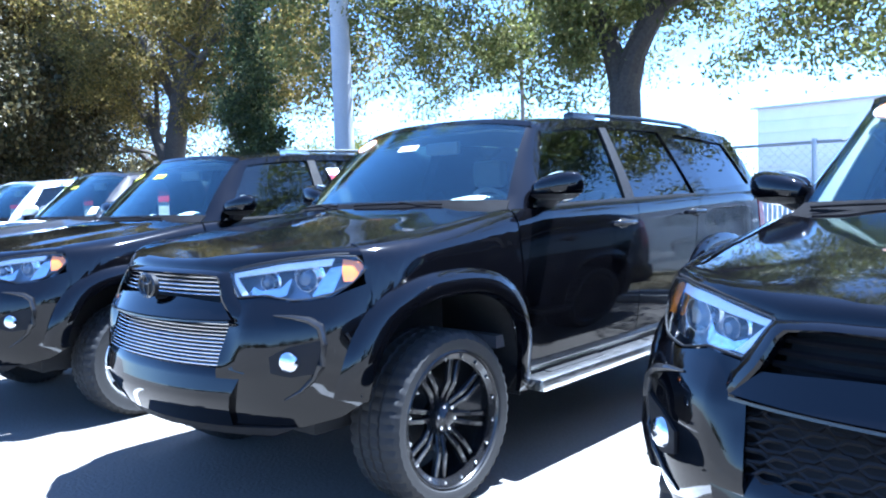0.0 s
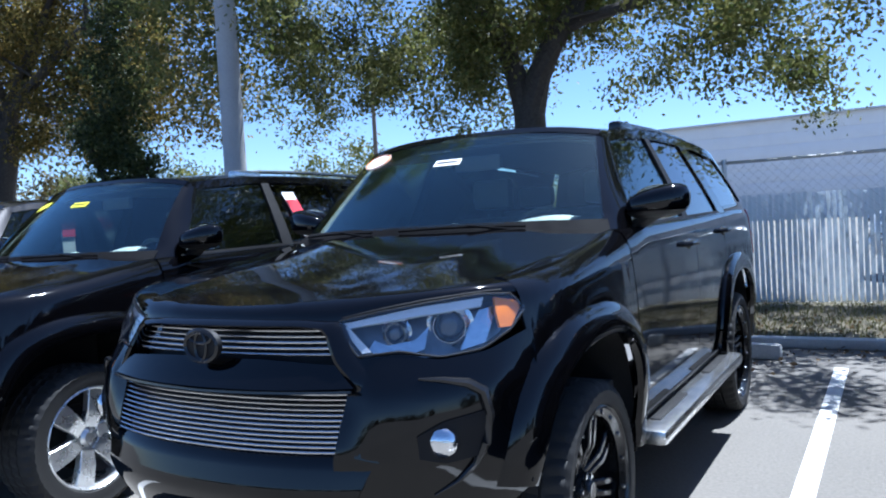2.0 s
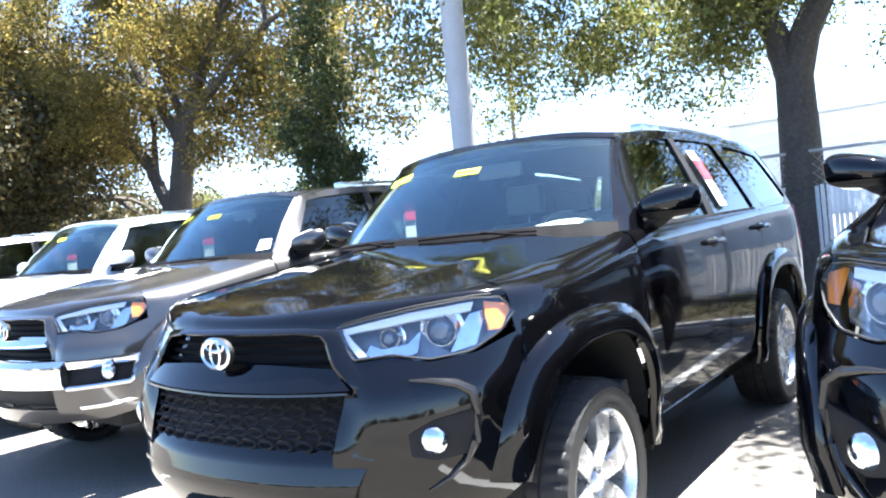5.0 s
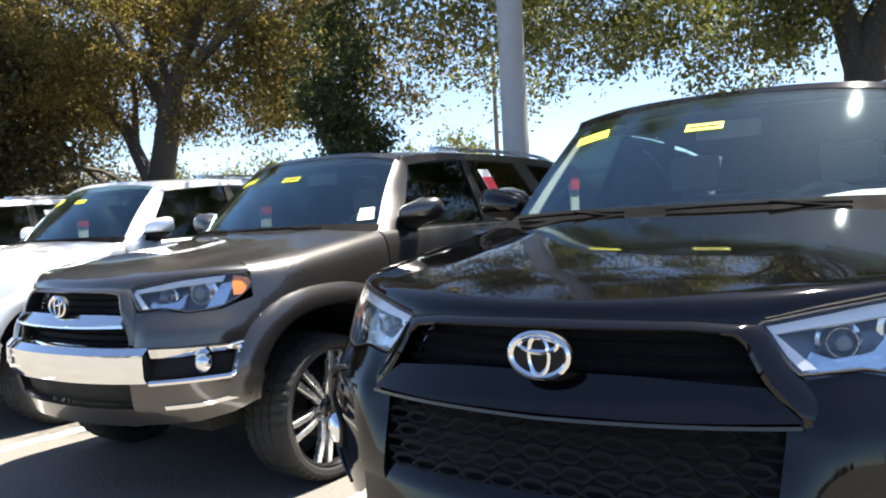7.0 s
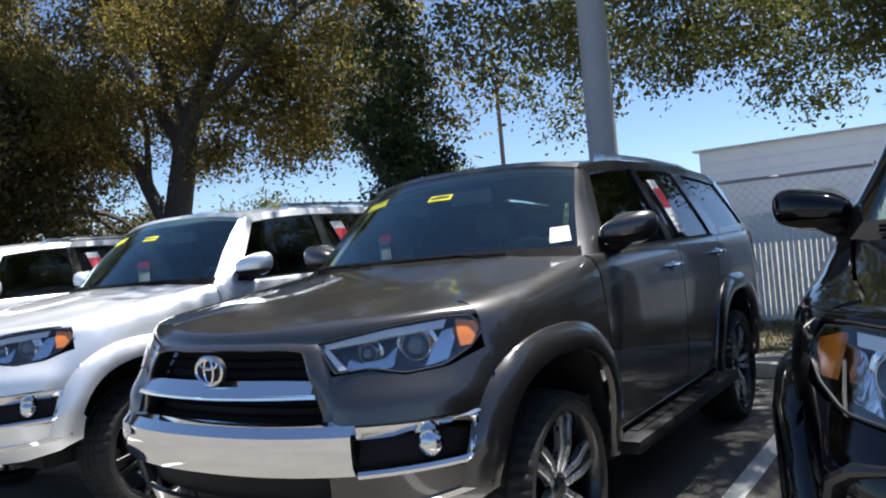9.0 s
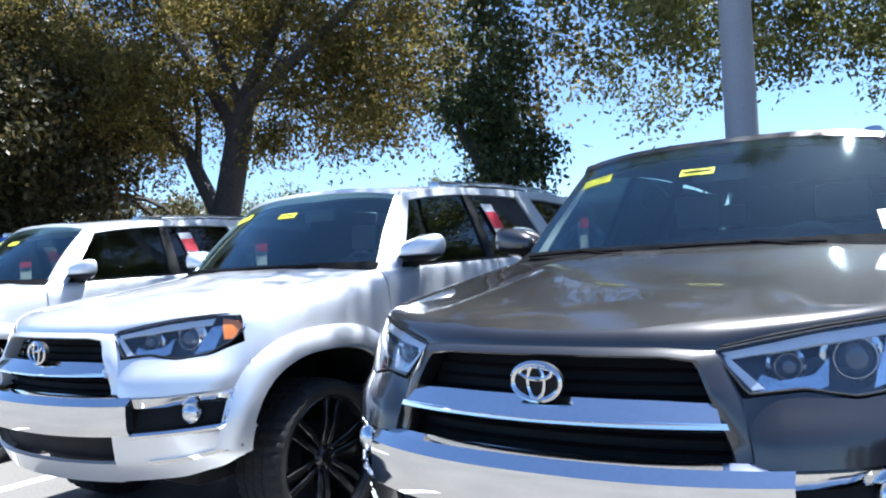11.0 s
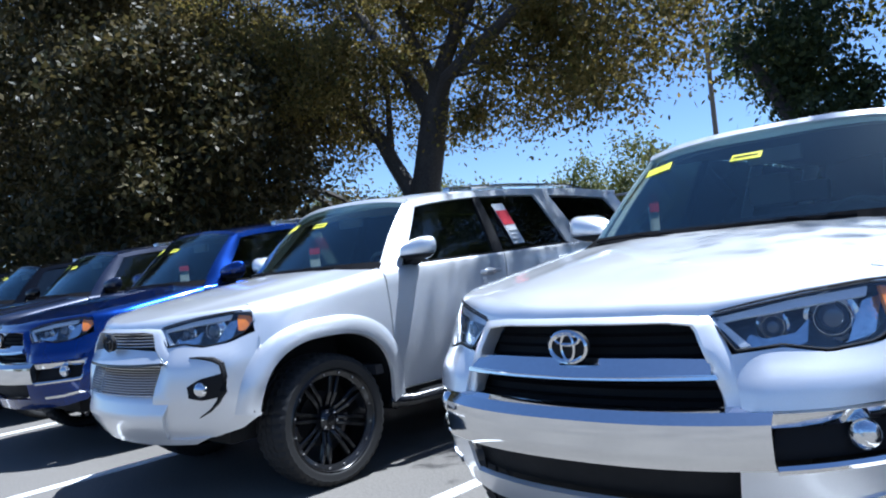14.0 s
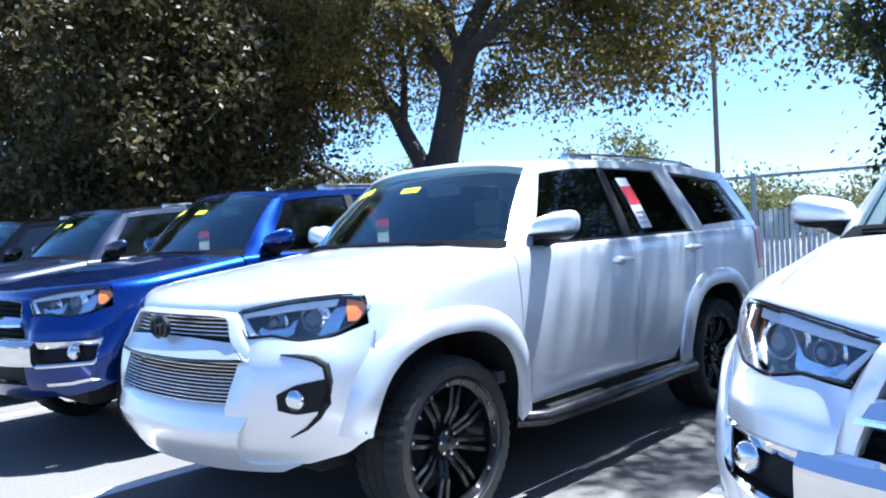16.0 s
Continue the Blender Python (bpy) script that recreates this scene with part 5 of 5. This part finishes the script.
# ---------------------------------------------------------------- beyond the fence
def hall(x0, x1, y0, y1, eave, ridge):
    h = thing("metal_hall", Matrix.Translation((x0, y0, 0)), "long white metal-clad hall with a low roof", "building")
    L = x1 - x0
    part("wall", boxed(0, 0, 0, L, y1 - y0, eave), CLADDING, h)
    n = int((eave - 0.2) / 0.9)
    for k in range(n):
        part("cladding_board", boxed(-0.02, -0.05, 0.1 + 0.9 * k, L + 0.02, 0.0, 0.1 + 0.9 * k + 0.86, bevel=0.012), CLADDING, h)
    r = bmesh.new()
    D = y1 - y0
    vs = [r.verts.new(p) for p in ((-0.4, -0.4, eave), (L + 0.4, -0.4, eave), (L + 0.4, D / 2, ridge), (-0.4, D / 2, ridge), (-0.4, D + 0.4, eave), (L + 0.4, D + 0.4, eave),
                                   (-0.4, -0.4, eave - 0.15), (L + 0.4, -0.4, eave - 0.15), (L + 0.4, D + 0.4, eave - 0.15), (-0.4, D + 0.4, eave - 0.15))]
    for q in ((0, 1, 2, 3), (3, 2, 5, 4), (6, 7, 1, 0), (9, 8, 7, 6), (4, 5, 8, 9), (6, 0, 3), (6, 3, 9), (3, 4, 9), (1, 7, 2), (7, 8, 2), (2, 8, 5)):
        r.faces.new([vs[i] for i in q])
    part("roof", r, ROOFING, h, "", False)
    part("gutter", boxed(-0.4, -0.48, eave - 0.16, L + 0.4, -0.38, eave - 0.02, bevel=0.02), GALV, h)
    return h


hall(-19.7, 60.0, 60.0, 90.0, 7.5, 8.0)


def woods(name, x0, x1, y0, y1, h, count, seed, mat, leaf=0.32):
    r = random.Random(seed)
    cs, sz = [], []
    for _ in range(int(abs(x1 - x0) / 1.6) + 4):
        x, y = r.uniform(x0, x1), r.uniform(y0, y1)
        hh = h * r.uniform(0.6, 1.15)
        for k in range(4):
            cs.append((x + r.gauss(0, 0.8), y + r.gauss(0, 0.5), hh * (k + 0.6) / 4.4))
            sz.append(r.uniform(1.2, 2.3))
    return solo(name, leaves(cs, sz, count, leaf, leaf * 0.6, seed), mat, I4, "distant belt of green trees and bushes", "trees", kind="stuff")


woods("far_woods", -90, -33, 46, 56, 6.0, 80000, 3, LEAF_OAK)
woods("far_woods", -36, -19.5, 46, 54, 3.6, 26000, 23, LEAF_OAK, 0.26)
woods("far_woods", -82, -34, 48, 57, 8.4, 60000, 13, LEAF_OAK)
woods("far_woods", -75, -40, 16, 30, 6.0, 30000, 4, LEAF_DARK)
# The next two belts are unseen, added behind and right of the camera.
woods("far_woods", -80, 70, -78, -70, 6.0, 40000, 5, LEAF_DARK, 0.5)
woods("far_woods", 35, 60, -30, 40, 7.0, 25000, 6, LEAF_DARK, 0.4)


# ---------------------------------------------------------------- the row of wagons
def at(x, y, turn=0.0, dz=0.0):
    """Where a body stands; its springs hold it a little above the design height."""
    return Matrix.Translation((x, y, 0.025 + dz)) @ Matrix.Rotation(radians(turn), 4, "Z")


wagon(at(2.89, 0.165, -0.6), BLACK_PAINT, "glossy black off-road wagon with a black mesh grille", "mesh", "bolted", "dark", "black", rack=BLACK_METAL, red_tag=False, sign="white")
wagon(at(0.0, 0.0, 0.0, 0.045), BLACK_PAINT, "glossy black raised off-road wagon with polished billet grille and black wheels", "billet", "bolted", "chrome", "black", rack=BLACK_METAL, red_tag=False, sign="white", dash_paper=True)
wagon(at(-2.547, -0.155, 2.3), BLACK_PAINT, "glossy black off-road wagon with honeycomb grille and silver wheels", "mesh", "six", "", "chrome", rack=SILVER_METAL, dash_paper=True)
wagon(at(-5.357, 0.30, 0.2), GREY_PAINT, "dark grey metallic off-road wagon with a chrome bumper bar", "chrome", "double", "dark", "chrome", True, corner_card=True)
wagon(at(-7.876, 0.337, 0.4), SILVER_PAINT, "silver-white off-road wagon with a chrome bumper bar and black wheels", "chrome", "double", "dark", "chrome")
wagon(at(-11.057, 0.22, -0.9), WHITE_PAINT, "white off-road wagon with billet grille, black wheels and side steps", "billet_light", "bolted", "tube", "black")
wagon(at(-13.473, 0.28, -0.4), BLUE_PAINT, "deep blue off-road wagon with a chrome bumper bar", "chrome", "double", "dark", "chrome")
wagon(at(-16.1, 0.3), NAVY_PAINT, "dark navy off-road wagon with a chrome bumper bar", "chrome", "double", "dark", "chrome", red_tag=False)
wagon(at(-18.75, 0.3), BLACK_PAINT, "black off-road wagon parked far along the row", "mesh", "six", "dark", "chrome", red_tag=False)
wagon(at(-21.4, 0.3), BLACK_PAINT, "black off-road wagon at the end of the row", "mesh", "six", "dark", "chrome", red_tag=False, tags=False)
wagon(at(1.4, 13.2, -90), WHITE_PAINT, "white wagon parked beyond the chain-link fence", "mesh", "six", "dark", "chrome", red_tag=False, tags=False, group="cars beyond the fence")
